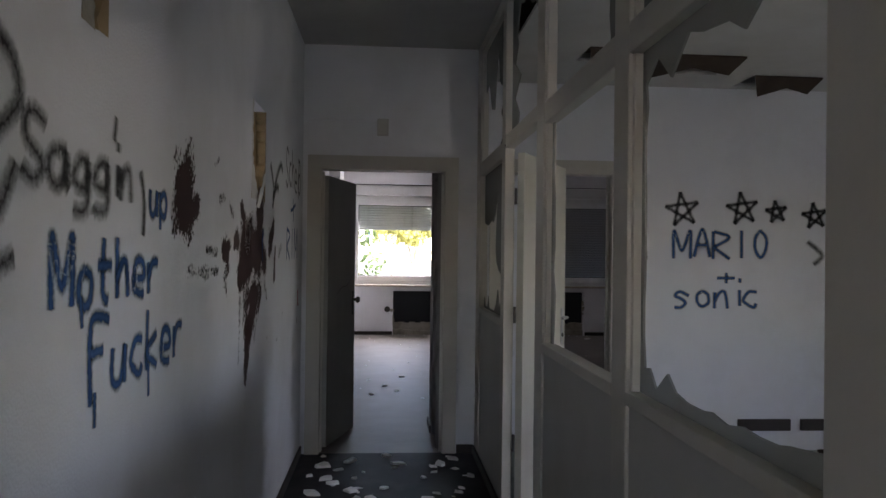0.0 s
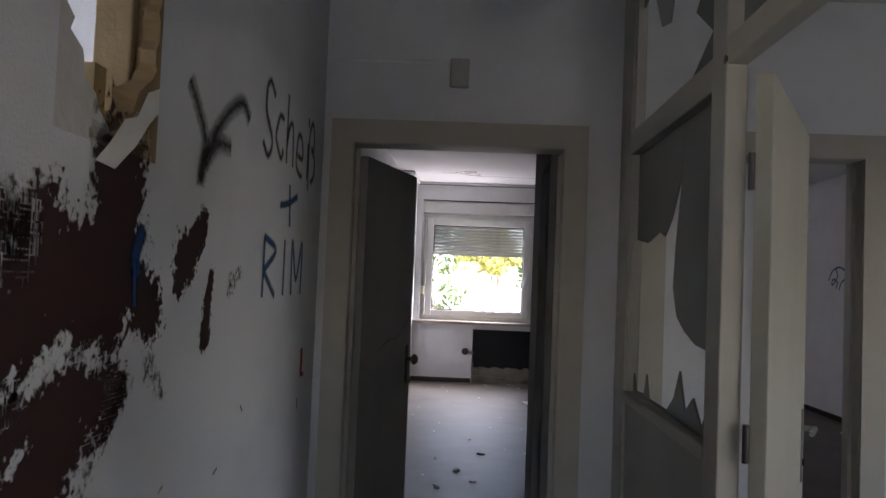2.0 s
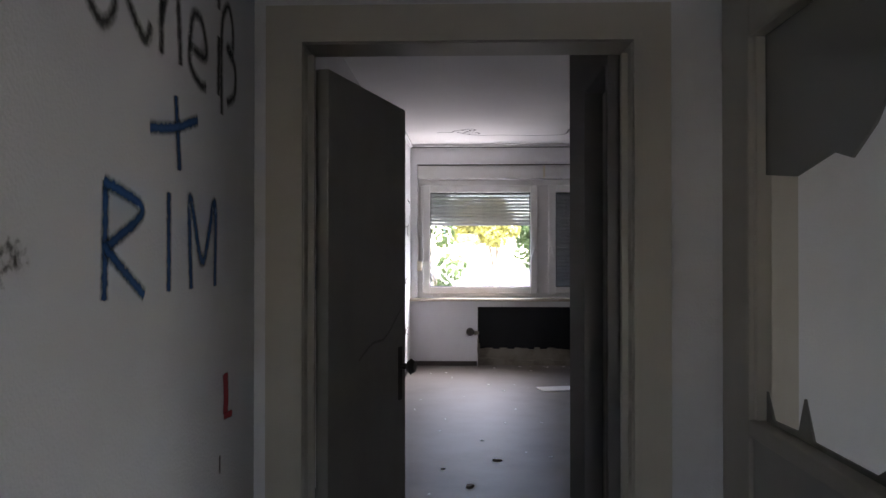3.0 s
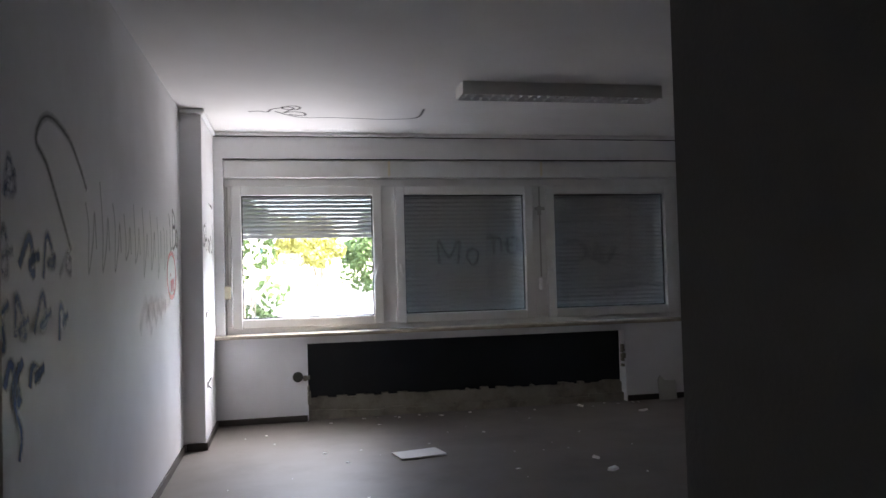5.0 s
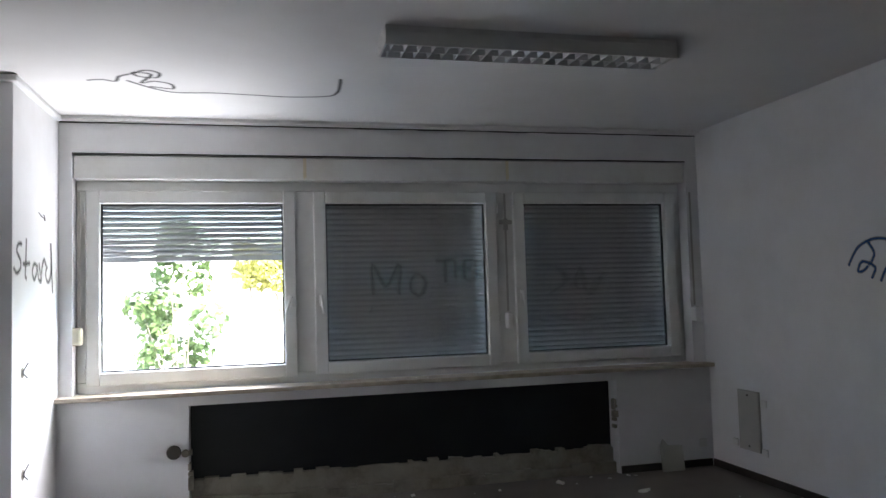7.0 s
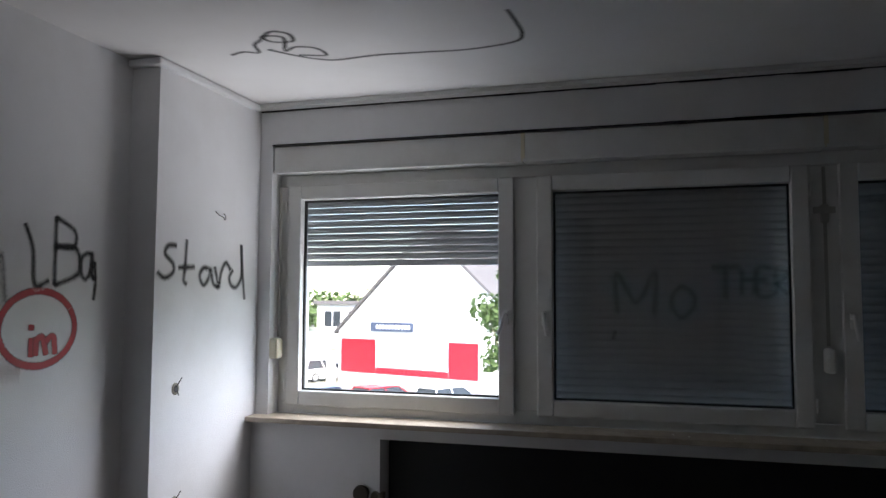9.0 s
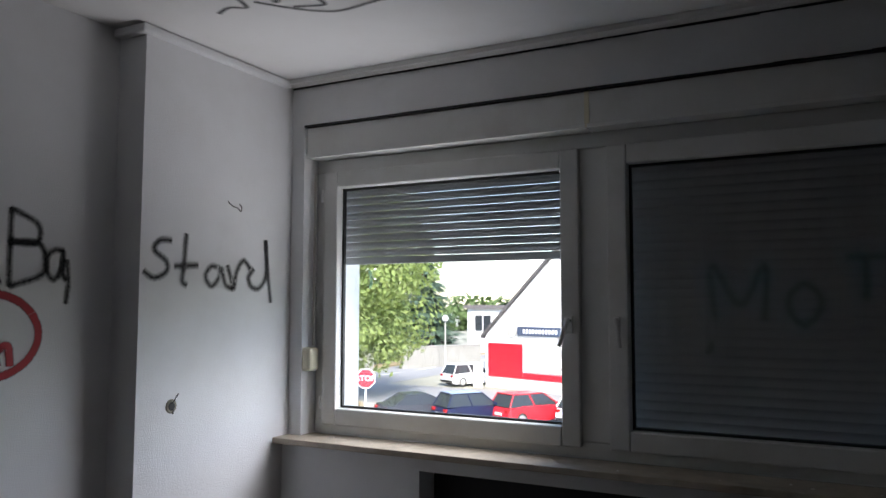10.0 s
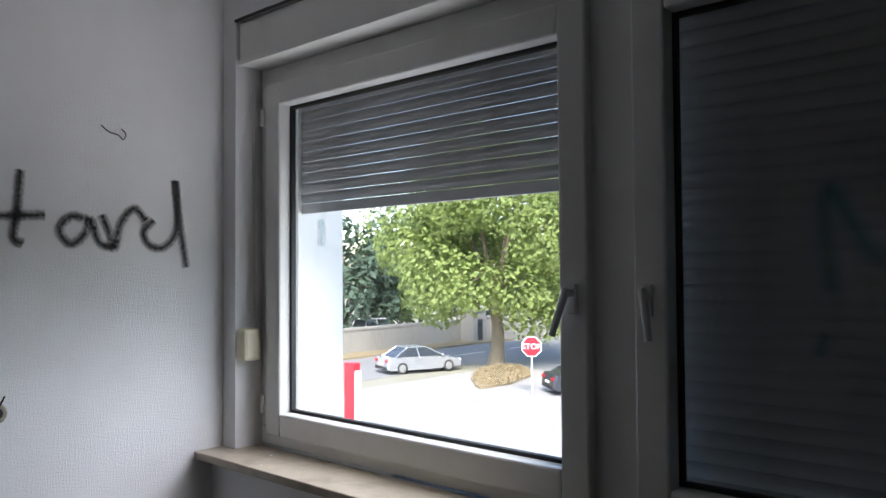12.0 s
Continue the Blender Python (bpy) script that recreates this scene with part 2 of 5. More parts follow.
def smooth_line(pts, step):
    """Points along a smooth curve through pts."""
    out = []
    n = len(pts)
    for i in range(n - 1):
        p0, p1, p2, p3 = (Vector(pts[max(i - 1, 0)]), Vector(pts[i]), Vector(pts[i + 1]), Vector(pts[min(i + 2, n - 1)]))
        k = max(2, int((p2 - p1).length / step))
        for s in range(k):
            t = s / k
            out.append(0.5 * ((2 * p1) + (p2 - p0) * t + (2 * p0 - 5 * p1 + 4 * p2 - p3) * t * t + (3 * p1 - p0 - 3 * p2 + p3) * t ** 3))
    out.append(Vector(pts[-1]))
    return out


class Strokes:
    """Paint strokes on a plane: place(u, v) is the point on it, off its normal."""

    def __init__(self, origin, right, up, lift=0.003):
        self.o, self.r, self.u = Vector(origin), Vector(right), Vector(up)
        self.n = self.r.cross(self.u)
        self.lift = lift
        self.groups = []
        self.held = None

    def at(self, u, v, lift):
        return self.o + self.r * u + self.u * v + self.n * lift

    def line(self, pts, width, smooth=True, strength=1.0):
        pl = smooth_line(pts, width * 0.5) if smooth else [Vector(p) for p in pts]
        self.lift += 0.00008
        n = len(pl)
        d0 = (pl[1] - pl[0]).normalized() * width * 0.5
        d1 = (pl[-1] - pl[-2]).normalized() * width * 0.5
        pl = [pl[0] - d0] + pl + [pl[-1] + d1]
        n = len(pl)
        width *= 1.9
        g = self.held
        if g is None:
            g = ([], [], [])
            self.groups.append(g)
        base = len(g[0])
        for i, p in enumerate(pl):
            d = (pl[min(i + 1, n - 1)] - pl[max(i - 1, 0)])
            d = d.normalized() if d.length > 1e-9 else Vector((1, 0))
            s = Vector((-d.y, d.x)) * width
            for k, off in enumerate((-1, -0.5, 0, 0.5, 1)):
                q = p + s * off
                g[0].append(self.at(q.x, q.y, self.lift))
                end = 0.0 if i in (0, n - 1) else 1.0
                g[2].append((0, 0.62, 1, 0.62, 0)[k] * end * strength)
        for i in range(n - 1):
            for k in range(4):
                a = base + i * 5 + k
                g[1].append((a, a + 1, a + 6, a + 5))

    def word(self, text, u, v, size, width, aspect=0.6, slope=0.0, gap=1.25, jitter=0.05, seed=1):
        rnd = random.Random(seed)
        for ch in text:
            if ch == " ":
                u += size * aspect
                continue
            dy = rnd.uniform(-jitter, jitter) * size
            self.held = ([], [], [])
            self.groups.append(self.held)
            for stroke in GLYPHS[ch].split("/"):
                pts = []
                for p in stroke.split():
                    x, y = int(p[0]) / 6, (int(p[1]) - 2) / 7
                    x += rnd.uniform(-0.03, 0.03)
                    pts.append((u + x * size * aspect, v + dy + y * size + slope * u))
                self.line(pts, width)
            self.held = None
            u += size * aspect * gap * (0.45 if ch in "i1'" else 1.0)
        return u

    def make(self, name, material, label, category="graffiti", parent=None, piece="letter"):
        """One object, or one thing with a part for each letter or stroke."""
        owner = parent
        if owner is None and len(self.groups) > 1:
            owner = thing(name, label, category)
        for verts, faces, cover in self.groups:
            n = name if owner is None else piece
            me = bpy.data.meshes.new(n)
            me.from_pydata([tuple(v) for v in verts], [], faces)
            me.attributes.new("cover", "FLOAT", "POINT").data.foreach_set("value", cover)
            me.materials.append(material)
            ob = new(n, me)
            if owner is None:
                tagged(ob, label, category)
            else:
                ob.parent = owner
        return owner


# letters drawn with single strokes on a 6 by 9 grid: baseline 2, x-height 6, capitals 9
GLYPHS = {
    "A": "02 39 62/15 55", "B": "02 09/09 48 57 46 06/06 56 64 53 02", "C": "68 39 16 14 32 63", "E": "69 09 02 62/06 46",
    "F": "69 09 01/06 46", "H": "09 02/69 62/06 66", "I": "39 32", "J": "49 43 22 03", "K": "09 02/69 05 62", "L": "09 02 52",
    "M": "02 09 34 69 62", "N": "02 09 62 69", "O": "39 17 14 32 54 57 39", "R": "02 09/09 58 57 05/05 62", "S": "68 39 18 16 35 54 53 32 03",
    "T": "09 69/39 32", "U": "09 04 23 43 64/69 62", "W": "09 12 36 52 69", "D": "02 09/09 57 54 02", "G": "68 39 16 14 32 63 65 45",
    "a": "56 26 05 03 22 43 55/56 53 62", "b": "09 02/05 36 54 32 02", "c": "56 26 04 13 42 53", "d": "66 36 05 03 32 53 65/69 66 62",
    "e": "04 54 46 16 03 32 52", "f": "58 39 27 22/06 46", "g": "56 26 04 13 43 55/56 51 30 00", "h": "09 02/04 26 46 52", "i": "26 22/28 29",
    "k": "09 02/56 04 52", "m": "06 02/05 26 32/35 56 62", "n": "06 02/04 26 46 52", "o": "36 15 13 32 53 55 36", "p": "06 00/05 36 54 32 03",
    "r": "06 02/04 26 56", "s": "55 26 05 34 43 22 02", "t": "29 23 42/06 56", "u": "06 03 22 43 56/56 52", "y": "06 34/66 10",
    "ß": "01 07 29 48 46 26 55 53 22", "+": "36 32/04 64", "*": "37 33/04 66/06 64", "★": "02 38 62 06 66 02", "'": "39 37", "v": "09 32 69",
}


def copy_mesh(ob, m):
    """Another object on the same mesh."""
    o = ob.copy()
    scene.collection.objects.link(o)
    o.matrix_world = m
    return o

# ---- the large structure ----
CEIL, ROOM_X0, ROOM_X1, WIN_Y = 2.90, -0.30, 5.05, 13.79
setting("floor_corridor", box(-0.1, 1.30, -3.0, 5.86, -0.2, 0.0), M_FLOORC, "black worn corridor floor with plaster crumbs")
setting("floor_room", box(-0.5, 5.3, 5.86, 14.1, -0.2, 0.0), M_FLOOR, "grey-brown dirty linoleum floor")
setting("floor_side_room", box(1.30, 5.5, -3.0, 5.86, -0.2, 0.0), M_FLOORS, "green-grey dusty floor of the side room")
setting("floor_left_room", box(-2.7, -0.1, 1.5, 6.2, -0.2, 0.0), M_FLOORS, "grey floor behind the broken wall")

# corridor's left wall with its torn hole; the opening narrows downwards
setting("wall_corridor_left", holed("x", -0.1, 0.03, -3.0, 5.85, 0.0, CEIL, [(3.80, 4.17, 1.66, 2.10), (1.92, 2.06, 1.87, 2.2)]), M_WALL, "white painted wall with a torn hole")
# unseen back wall; its opening is added for the fill lamp
setting("wall_corridor_back", holed("y", -3.15, -3.0, -0.1, 5.5, 0.0, CEIL, [(0.28, 1.08, 1.2, 2.2)]), M_WALL, "plain unseen wall with an added opening for the corridor's fill lamp")
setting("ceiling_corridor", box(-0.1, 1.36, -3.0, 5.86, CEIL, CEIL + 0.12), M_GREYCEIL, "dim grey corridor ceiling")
setting("wall_end", holed("y", 5.85, 5.97, -0.3, 5.5, 0.0, CEIL, [(0.15, 1.05, -0.1, 2.03), (1.45, 2.27, -0.1, 2.03)]), M_WALL, "white wall with two door openings")
setting("wall_side_room_right", holed("x", 5.2, 5.5, -3.0, 5.85, 0.0, CEIL, [(0.6, 2.4, 0.95, 2.0)]), M_WALL, "white wall with a window opening")
# side room's lower ceiling with torn places
bm = bmesh.new()
holes = [(1.82, 2.08, 4.85, 5.2), (2.15, 2.85, 4.95, 5.45), (3.12, 3.62, 5.42, 5.76)]
xs, ys = sorted({1.36, 5.5, *[h[0] for h in holes], *[h[1] for h in holes]}), sorted({-3.0, 5.85, *[h[2] for h in holes], *[h[3] for h in holes]})
for i in range(len(xs) - 1):
    for j in range(len(ys) - 1):
        cx, cy = (xs[i] + xs[i + 1]) / 2, (ys[j] + ys[j + 1]) / 2
        if not any(h[0] < cx < h[1] and h[2] < cy < h[3] for h in holes):
            bx(bm, xs[i], xs[i + 1], ys[j], ys[j + 1], 2.67, 2.69)
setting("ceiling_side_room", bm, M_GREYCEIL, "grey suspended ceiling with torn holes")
# solid slab; its dark brown gives the torn holes their unlit depth
setting("ceiling_side_room_upper", box(1.36, 5.5, -3.0, 5.85, CEIL, CEIL + 0.12), M_BROWN, "upper slab coloured dark brown for the unlit void above the torn ceiling")
for h in holes:
    bm = bmesh.new()
    w = h[1] - h[0]
    a = [bm.verts.new(p) for p in ((h[0], h[2], 2.665), (h[1], h[2] + 0.03, 2.665), (h[1] - 0.1 * w, h[2] + 0.14, 2.58), (h[0] + 0.55 * w, h[2] + 0.1, 2.61), (h[0] + 0.2 * w, h[2] + 0.17, 2.56))]
    bm.faces.new(a)
    r = bmesh.ops.extrude_face_region(bm, geom=bm.faces[:])
    bmesh.ops.translate(bm, vec=(0, 0.004, 0.012), verts=[v for v in r["geom"] if isinstance(v, bmesh.types.BMVert)])
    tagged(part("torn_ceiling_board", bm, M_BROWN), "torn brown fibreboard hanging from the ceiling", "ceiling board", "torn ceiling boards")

# window room
setting("wall_room_left", box(-0.45, ROOM_X0, 5.97, 14.1, 0.0, CEIL), M_WALLW, "white woodchip wall with sprayed scribbles")
setting("wall_room_right", box(ROOM_X1, ROOM_X1 + 0.15, 5.97, 14.1, 0.0, CEIL), M_WALLW, "white wall with large sprayed letters")
setting("ceiling_room", box(-0.45, 5.2, 5.97, 14.1, CEIL, CEIL + 0.12), M_CEIL, "white ceiling with a grey sprayed squiggle")
setting("wall_room_pier", box(ROOM_X0, -0.125, 12.78, 13.86, 0.0, CEIL), M_WALLW, "white wall pier beside the window")
setting("trim_pier_head", box(ROOM_X0, -0.09, 12.735, WIN_Y, 2.855, 2.897, 0.012), M_WALLW, "small moulded head of the pier")
# grey-brown base set darker, to hold the shade this wall stands in
M_STUB_SHADED = mat("grey_brown_shaded_wall", (0.2, 0.19, 0.19), 0.7, vary=0.08, scale=3, bump=0.2, bump_scale=140)
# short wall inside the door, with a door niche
setting("wall_stub", holed("x", 1.0, 1.36, 5.992, 6.78, 0.0, CEIL, [(6.03, 6.42, -0.1, 2.0)]), M_STUB_SHADED, "short grey-brown wall beside the doorway, its shade put into the colour")
setting("door_stub", box(1.06, 1.10, 6.035, 6.415, 0.005, 1.995, 0.004), M_DOOR, "closed narrow dark grey door")
# window wall: parapet with radiator niche, jambs, lintel
bm = holed("y", WIN_Y, 13.95, -0.30, 5.05, 0.0, 0.845, [(0.76, 4.17, -0.1, 0.77)])
setting("wall_window_parapet", bm, M_WALLW, "white parapet with an empty radiator niche")
setting("wall_window_outer", holed("y", 14.06, 14.42, -0.45, 5.2, -3.9, 6.5, [(-0.04, 4.94, 0.88, 2.46)]), M_PVC, "white rendered outer wall")
setting("wall_window_niche_back", box(0.7, 4.25, 13.97, 14.05, 0.0, 0.86), M_BLACK, "black lining at the back of the niche")
setting("wall_window_left_jamb", box(-0.1245, -0.035, 13.84, 14.06, 0.875, CEIL), M_WALLW, "white jamb beside the window")
setting("wall_window_right_jamb", box(4.935, 5.05, 13.84, 14.06, 0.875, CEIL), M_WALLW, "white jamb beside the window")
setting("wall_window_lintel", box(-0.035, 4.935, 13.84, 14.06, 2.637, CEIL), M_WALLW, "white lintel above the shutter boxes")
rnd = random.Random(12)
bm = bmesh.new()
x = -0.035
while x < 4.93:
    w = min(rnd.uniform(0.1, 0.4), 4.932 - x)
    bx(bm, x, x + w, 13.834, 13.8395, 2.629, 2.638 + rnd.uniform(0.0, 0.003))
    x += w
setting("trim_box_joint", bm, M_GASKET, "dark open joint above the shutter boxes")
bm = bmesh.new()
x = -0.12
while x < 5.04:
    w = min(rnd.uniform(0.03, 0.3), 5.045 - x)
    bx(bm, x, x + w, 13.832, 13.8395, 2.863 - rnd.uniform(0.0, 0.005), 2.868)
    x += w
setting("trim_cornice_joint", bm, M_GASKET, "dark chipped gap under the ceiling moulding")
bm = bmesh.new()
bx(bm, -0.125, 5.05, 13.80, 13.84, 2.8685, 2.897)
bx(bm, -0.125, 5.05, 13.765, 13.80, 2.872, 2.897)
setting("trim_cornice", bm, M_CEIL, "narrow white ceiling moulding over the window")
# concrete strip in the niche, broken on top
bm = bmesh.new()
rnd = random.Random(4)
x = 0.765
while x < 4.16:
    w = min(rnd.uniform(0.03, 0.11), 4.165 - x)
    bx(bm, x, x + w - 0.0005, 13.90 + rnd.uniform(-0.004, 0.004), 13.968, 0.0, 0.21 + rnd.uniform(-0.018, 0.014))
    x += w
setting("trim_niche_concrete", bm, M_CONC, "raw concrete strip with a broken top in the niche")
bm = bmesh.new()
x = 0.77
while x < 4.15:
    w = min(rnd.uniform(0.05, 0.2), 4.16 - x)
    bx(bm, x, x + w - 0.0005, 13.84 + rnd.uniform(-0.012, 0.012), 13.896, 0.0, 0.075 + rnd.uniform(-0.015, 0.02))
    x += w
setting("trim_niche_concrete_foot", bm, M_CONC, "lower rough concrete step in the niche")
bm = bmesh.new()
for i in range(12):
    z = rnd.uniform(0.02, 0.6)
    w = rnd.uniform(0.012, 0.05)
    for x0 in ((0.752, 4.135)[i % 2],):
        bx(bm, x0, x0 + w * 0.8, WIN_Y - 0.003, WIN_Y + 0.05, z, z + rnd.uniform(0.02, 0.07))
setting("trim_niche_edges", bm, M_CONC, "broken plaster edges of the niche")
# baseboards
for n, b in (("baseboard_window_l", (-0.125, 0.75, 13.772, 13.788)), ("baseboard_window_r", (4.18, 5.03, 13.772, 13.788)), ("baseboard_pier", (-0.123, -0.107, 12.765, 13.77)),
             ("baseboard_pier_front", (-0.28, -0.107, 12.762, 12.778)), ("baseboard_right", (5.032, 5.048, 5.98, 13.77)),
             ("baseboard_left", (-0.298, -0.282, 5.98, 12.76)), ("baseboard_corridor_l", (0.032, 0.046, -3.0, 5.83)), ("baseboard_end_r", (1.14, 1.26, 5.833, 5.848)),
             ("baseboard_corridor_r", (1.252, 1.268, 4.57, 5.83)), ("baseboard_stub", (0.982, 0.998, 6.45, 6.785))):
    setting(n, box(*b, 0.002, 0.062, 0.003), M_BASE, "dark brown skirting board")
# side room's dark skirting, broken into lengths
for x0, x1 in ((2.40, 3.05), (3.22, 3.62), (3.70, 5.1)):
    setting("baseboard_side_room", box(x0, x1, 5.825, 5.846, 0.15, 0.235, 0.003), M_BASE, "black skirting strip")


# ---- door frames and doors ----
def door_frame(name, x0, x1, y0, y1, top, label):
    """Casing round an opening in a wall between y0 and y1."""
    bm = bmesh.new()
    w, p = 0.085, 0.018
    for ya, yb in ((y0 - p, y0 - 0.001), (y1 + 0.001, y1 + p)):
        bx(bm, x0 - w, x0 + 0.012, ya, yb, 0.0, top + w)
        bx(bm, x1 - 0.012, x1 + w, ya, yb, 0.0, top + w)
        bx(bm, x0 + 0.012, x1 - 0.012, ya, yb, top - 0.012, top + w)
    bx(bm, x0 + 0.001, x0 + 0.014, y0 - 0.001, y1 + 0.001, 0.0, top - 0.012)
    bx(bm, x1 - 0.014, x1 - 0.001, y0 - 0.001, y1 + 0.001, 0.0, top - 0.012)
    bx(bm, x0 + 0.001, x1 - 0.001, y0 - 0.001, y1 + 0.001, top - 0.014, top - 0.001)
    bx(bm, x0 + 0.014, x0 + 0.03, y0 + 0.05, y0 + 0.075, 0.0, top - 0.03)
    bx(bm, x1 - 0.03, x1 - 0.014, y0 + 0.05, y0 + 0.075, 0.0, top - 0.03)
    setting(name, bm, M_TRIM, label)


door_frame("door_frame_end", 0.15, 1.05, 5.85, 5.97, 2.03, "cream painted door frame")
door_frame("door_frame_side", 1.45, 2.27, 5.85, 5.97, 2.03, "cream painted door frame of the side room")


def door_leaf(label, hinge, angle, width, material, knob):
    """A leaf that turns about its hinge; its own x runs from the hinge to the free edge."""
    d = thing("door", label, "door", (hinge[0], hinge[1], 0.0))
    d.rotation_euler = (0, 0, radians(angle))
    part("leaf", box(0.0, width, -0.02, 0.02, 0.012, 1.985, 0.003), material, d)
    part("edge_strip", box(width + 0.0005, width + 0.004, -0.018, 0.018, 0.02, 1.98), M_TRIM, d, "pale lipping on the door edge")
    for z in (0.35, 1.05, 1.7):
        part("hinge", cyl((-0.006, 0.026, z), (-0.006, 0.026, z + 0.09), 0.008), M_DARKMETAL, d)
    if knob:
        for s in (-1, 1):
            bm = cyl((width - 0.06, s * 0.02, 1.05), (width - 0.06, s * 0.05, 1.05), 0.011)
            cyl((width - 0.06, s * 0.05, 1.05), (width - 0.06, s * 0.062, 1.05), 0.018, 0.029, 14, bm)
            cyl((width - 0.06, s * 0.062, 1.05), (width - 0.06, s * 0.078, 1.05), 0.029, 0.019, 14, bm)
            part("knob", bm, M_DARKMETAL, d, "round dark metal knob")
            part("lock_plate", box(width - 0.078, width - 0.042, s * 0.0215 - 0.0015, s * 0.0215 + 0.0015, 0.93, 1.12), M_DARKMETAL, d)
    else:
        for s in (-1, 1):
            part("back_plate", box(width - 0.085, width - 0.045, s * 0.0225 - 0.002, s * 0.0225 + 0.002, 0.86, 1.09, 0.001), M_METAL, d)
            bm = cyl((width - 0.065, s * 0.02, 1.03), (width - 0.065, s * 0.06, 1.03), 0.009)
            cyl((width - 0.065, s * 0.058, 1.03), (width - 0.18, s * 0.06, 1.03), 0.009, 0.008, 10, bm)
            part("lever_handle", bm, M_METAL, d, "bent metal lever handle")
            part("cylinder_lock", cyl((width - 0.065, s * 0.0245, 0.92), (width - 0.065, s * 0.031, 0.92), 0.012), M_DARKMETAL, d)
    return d


d1 = door_leaf("dark grey scuffed door standing open in the end doorway", (0.185, 5.995), 75.0, 0.66, M_DOOR, True)
st = Strokes((0, -0.0205, 0), (1, 0, 0), (0, 0, 1), 0.0008)
st.line([(0.22, 1.12), (0.33, 1.16), (0.45, 1.17), (0.58, 1.24), (0.63, 1.27)], 0.007, strength=0.7)
st.make("scratch_mark", S_GREY, "", parent=d1, piece="scratch_mark")
door_leaf("cream painted door with a lever handle standing open into the side room", (1.355, 4.53), 61.0, 0.83, M_DOOR2, False)

fx = thing("door", "white closed half of the side room doorway", "door", (1.47, 5.91, 0.0))
part("leaf", box(0.0, 0.44, -0.02, 0.02, 0.01, 1.99, 0.004), M_WALL, fx)
part("edge_strip", box(0.4405, 0.46, -0.03, 0.03, 0.01, 1.99, 0.004), M_TRIM, fx)

# ---- glazed partition on the corridor's right ----
partition = thing("partition", "cream framed corridor partition with broken glazing", "partition", (1.30, 2.0, 0.0))


def ppart(name, y0, y1, z0, z1, x0=1.27, x1=1.35, material=M_TRIM, bevel=0.004, label=""):
    p = part(name, box(x0 - 1.30, x1 - 1.30, y0 - 2.0, y1 - 2.0, z0, z1, bevel), material, partition, label)
    return p


for y0, y1 in ((5.66, 5.845), (4.56, 4.67), (3.53, 3.68), (2.42, 2.55), (1.28, 1.49), (-0.2, -0.05), (-1.6, -1.45), (-3.0, -2.9)):
    ppart("post", y0, y1, 0.0, CEIL - 0.002, 1.27, 1.325)
bays = [(4.67, 5.66), (2.55, 3.53), (1.49, 2.42), (-0.05, 1.28), (-1.45, -0.2), (-2.9, -1.6)]
for i, (y0, y1) in enumerate(bays):
    ppart("lower_panel", y0 + 0.001, y1 - 0.001, 0.0, 1.02, 1.280, 1.315, M_PANEL, 0.002, "beige painted lower panel")
    ppart("lower_rail", y0 + 0.001, y1 - 0.001, 1.021, 1.06, 1.268, 1.327)
    ppart("transom", y0 + 0.001, y1 - 0.001, 1.97, 2.06, 1.272, 1.323)
    ppart("head_rail", y0 + 0.001, y1 - 0.001, 2.82, CEIL - 0.003, 1.272, 1.323)
    for z0, z1 in ((1.061, 1.969), (2.061, 2.819)):
        for ya, yb in ((y0 + 0.001, y0 + 0.02), (y1 - 0.02, y1 - 0.001)):
            ppart("glazing_bead", ya, yb, z0, z1, 1.282, 1.318, M_TRIM, 0.002)
# unseen boards added in the rear upper bays to keep the left wall's top dark
for y0, y1 in bays[3:]:
    ppart("upper_light_blocker", y0 + 0.021, y1 - 0.021, 2.061, 2.819, 1.29, 1.33, M_PANEL, 0.002, "unseen beige board added to block light through the upper bay")
ppart("transom", 3.681, 4.559, 2.01, 2.08, 1.272, 1.323)
ppart("head_rail", 3.681, 4.559, 2.82, CEIL - 0.003, 1.272, 1.323)


# one upper bay keeps most of its grimy pane
ppart("upper_pane", 1.511, 2.399, 2.061, 2.70, 1.304, 1.310, M_SHARD, 0, "grimy upper pane")


def shard(y0, y1, z0, z1, side, depth, seed, teeth=9):
    """Glass left along one side of a bay, with a jagged edge."""
    rnd = random.Random(seed)
    edge, inner = [], []
    for k in range(teeth + 1):
        f = k / teeth
        d = depth * (0.25 + 0.75 * rnd.random() ** 1.5)
        if side in "tb":
            y = y0 + (y1 - y0) * f
            z = z1 if side == "t" else z0
            edge.append((y, z))
            inner.append((y + rnd.uniform(-0.02, 0.02) * (0 < k < teeth), z - d if side == "t" else z + d))
        else:
            z = z0 + (z1 - z0) * f
            y = y0 if side == "l" else y1
            edge.append((y, z))
            inner.append((y + d if side == "l" else y - d, z))
    bm = bmesh.new()
    rows = []
    for x in (1.304, 1.310):
        rows.append(([bm.verts.new((x - 1.3, y - 2.0, z)) for y, z in edge], [bm.verts.new((x - 1.3, y - 2.0, z)) for y, z in inner]))
    for k in range(teeth):
        for e, n in rows:
            bm.faces.new((e[k], e[k + 1], n[k + 1], n[k]))
        bm.faces.new((rows[0][1][k], rows[0][1][k + 1], rows[1][1][k + 1], rows[1][1][k]))
    bmesh.ops.recalc_face_normals(bm, faces=bm.faces[:])
    part("glass_shard", bm, M_SHARD, partition, "dirty broken pane remnant")




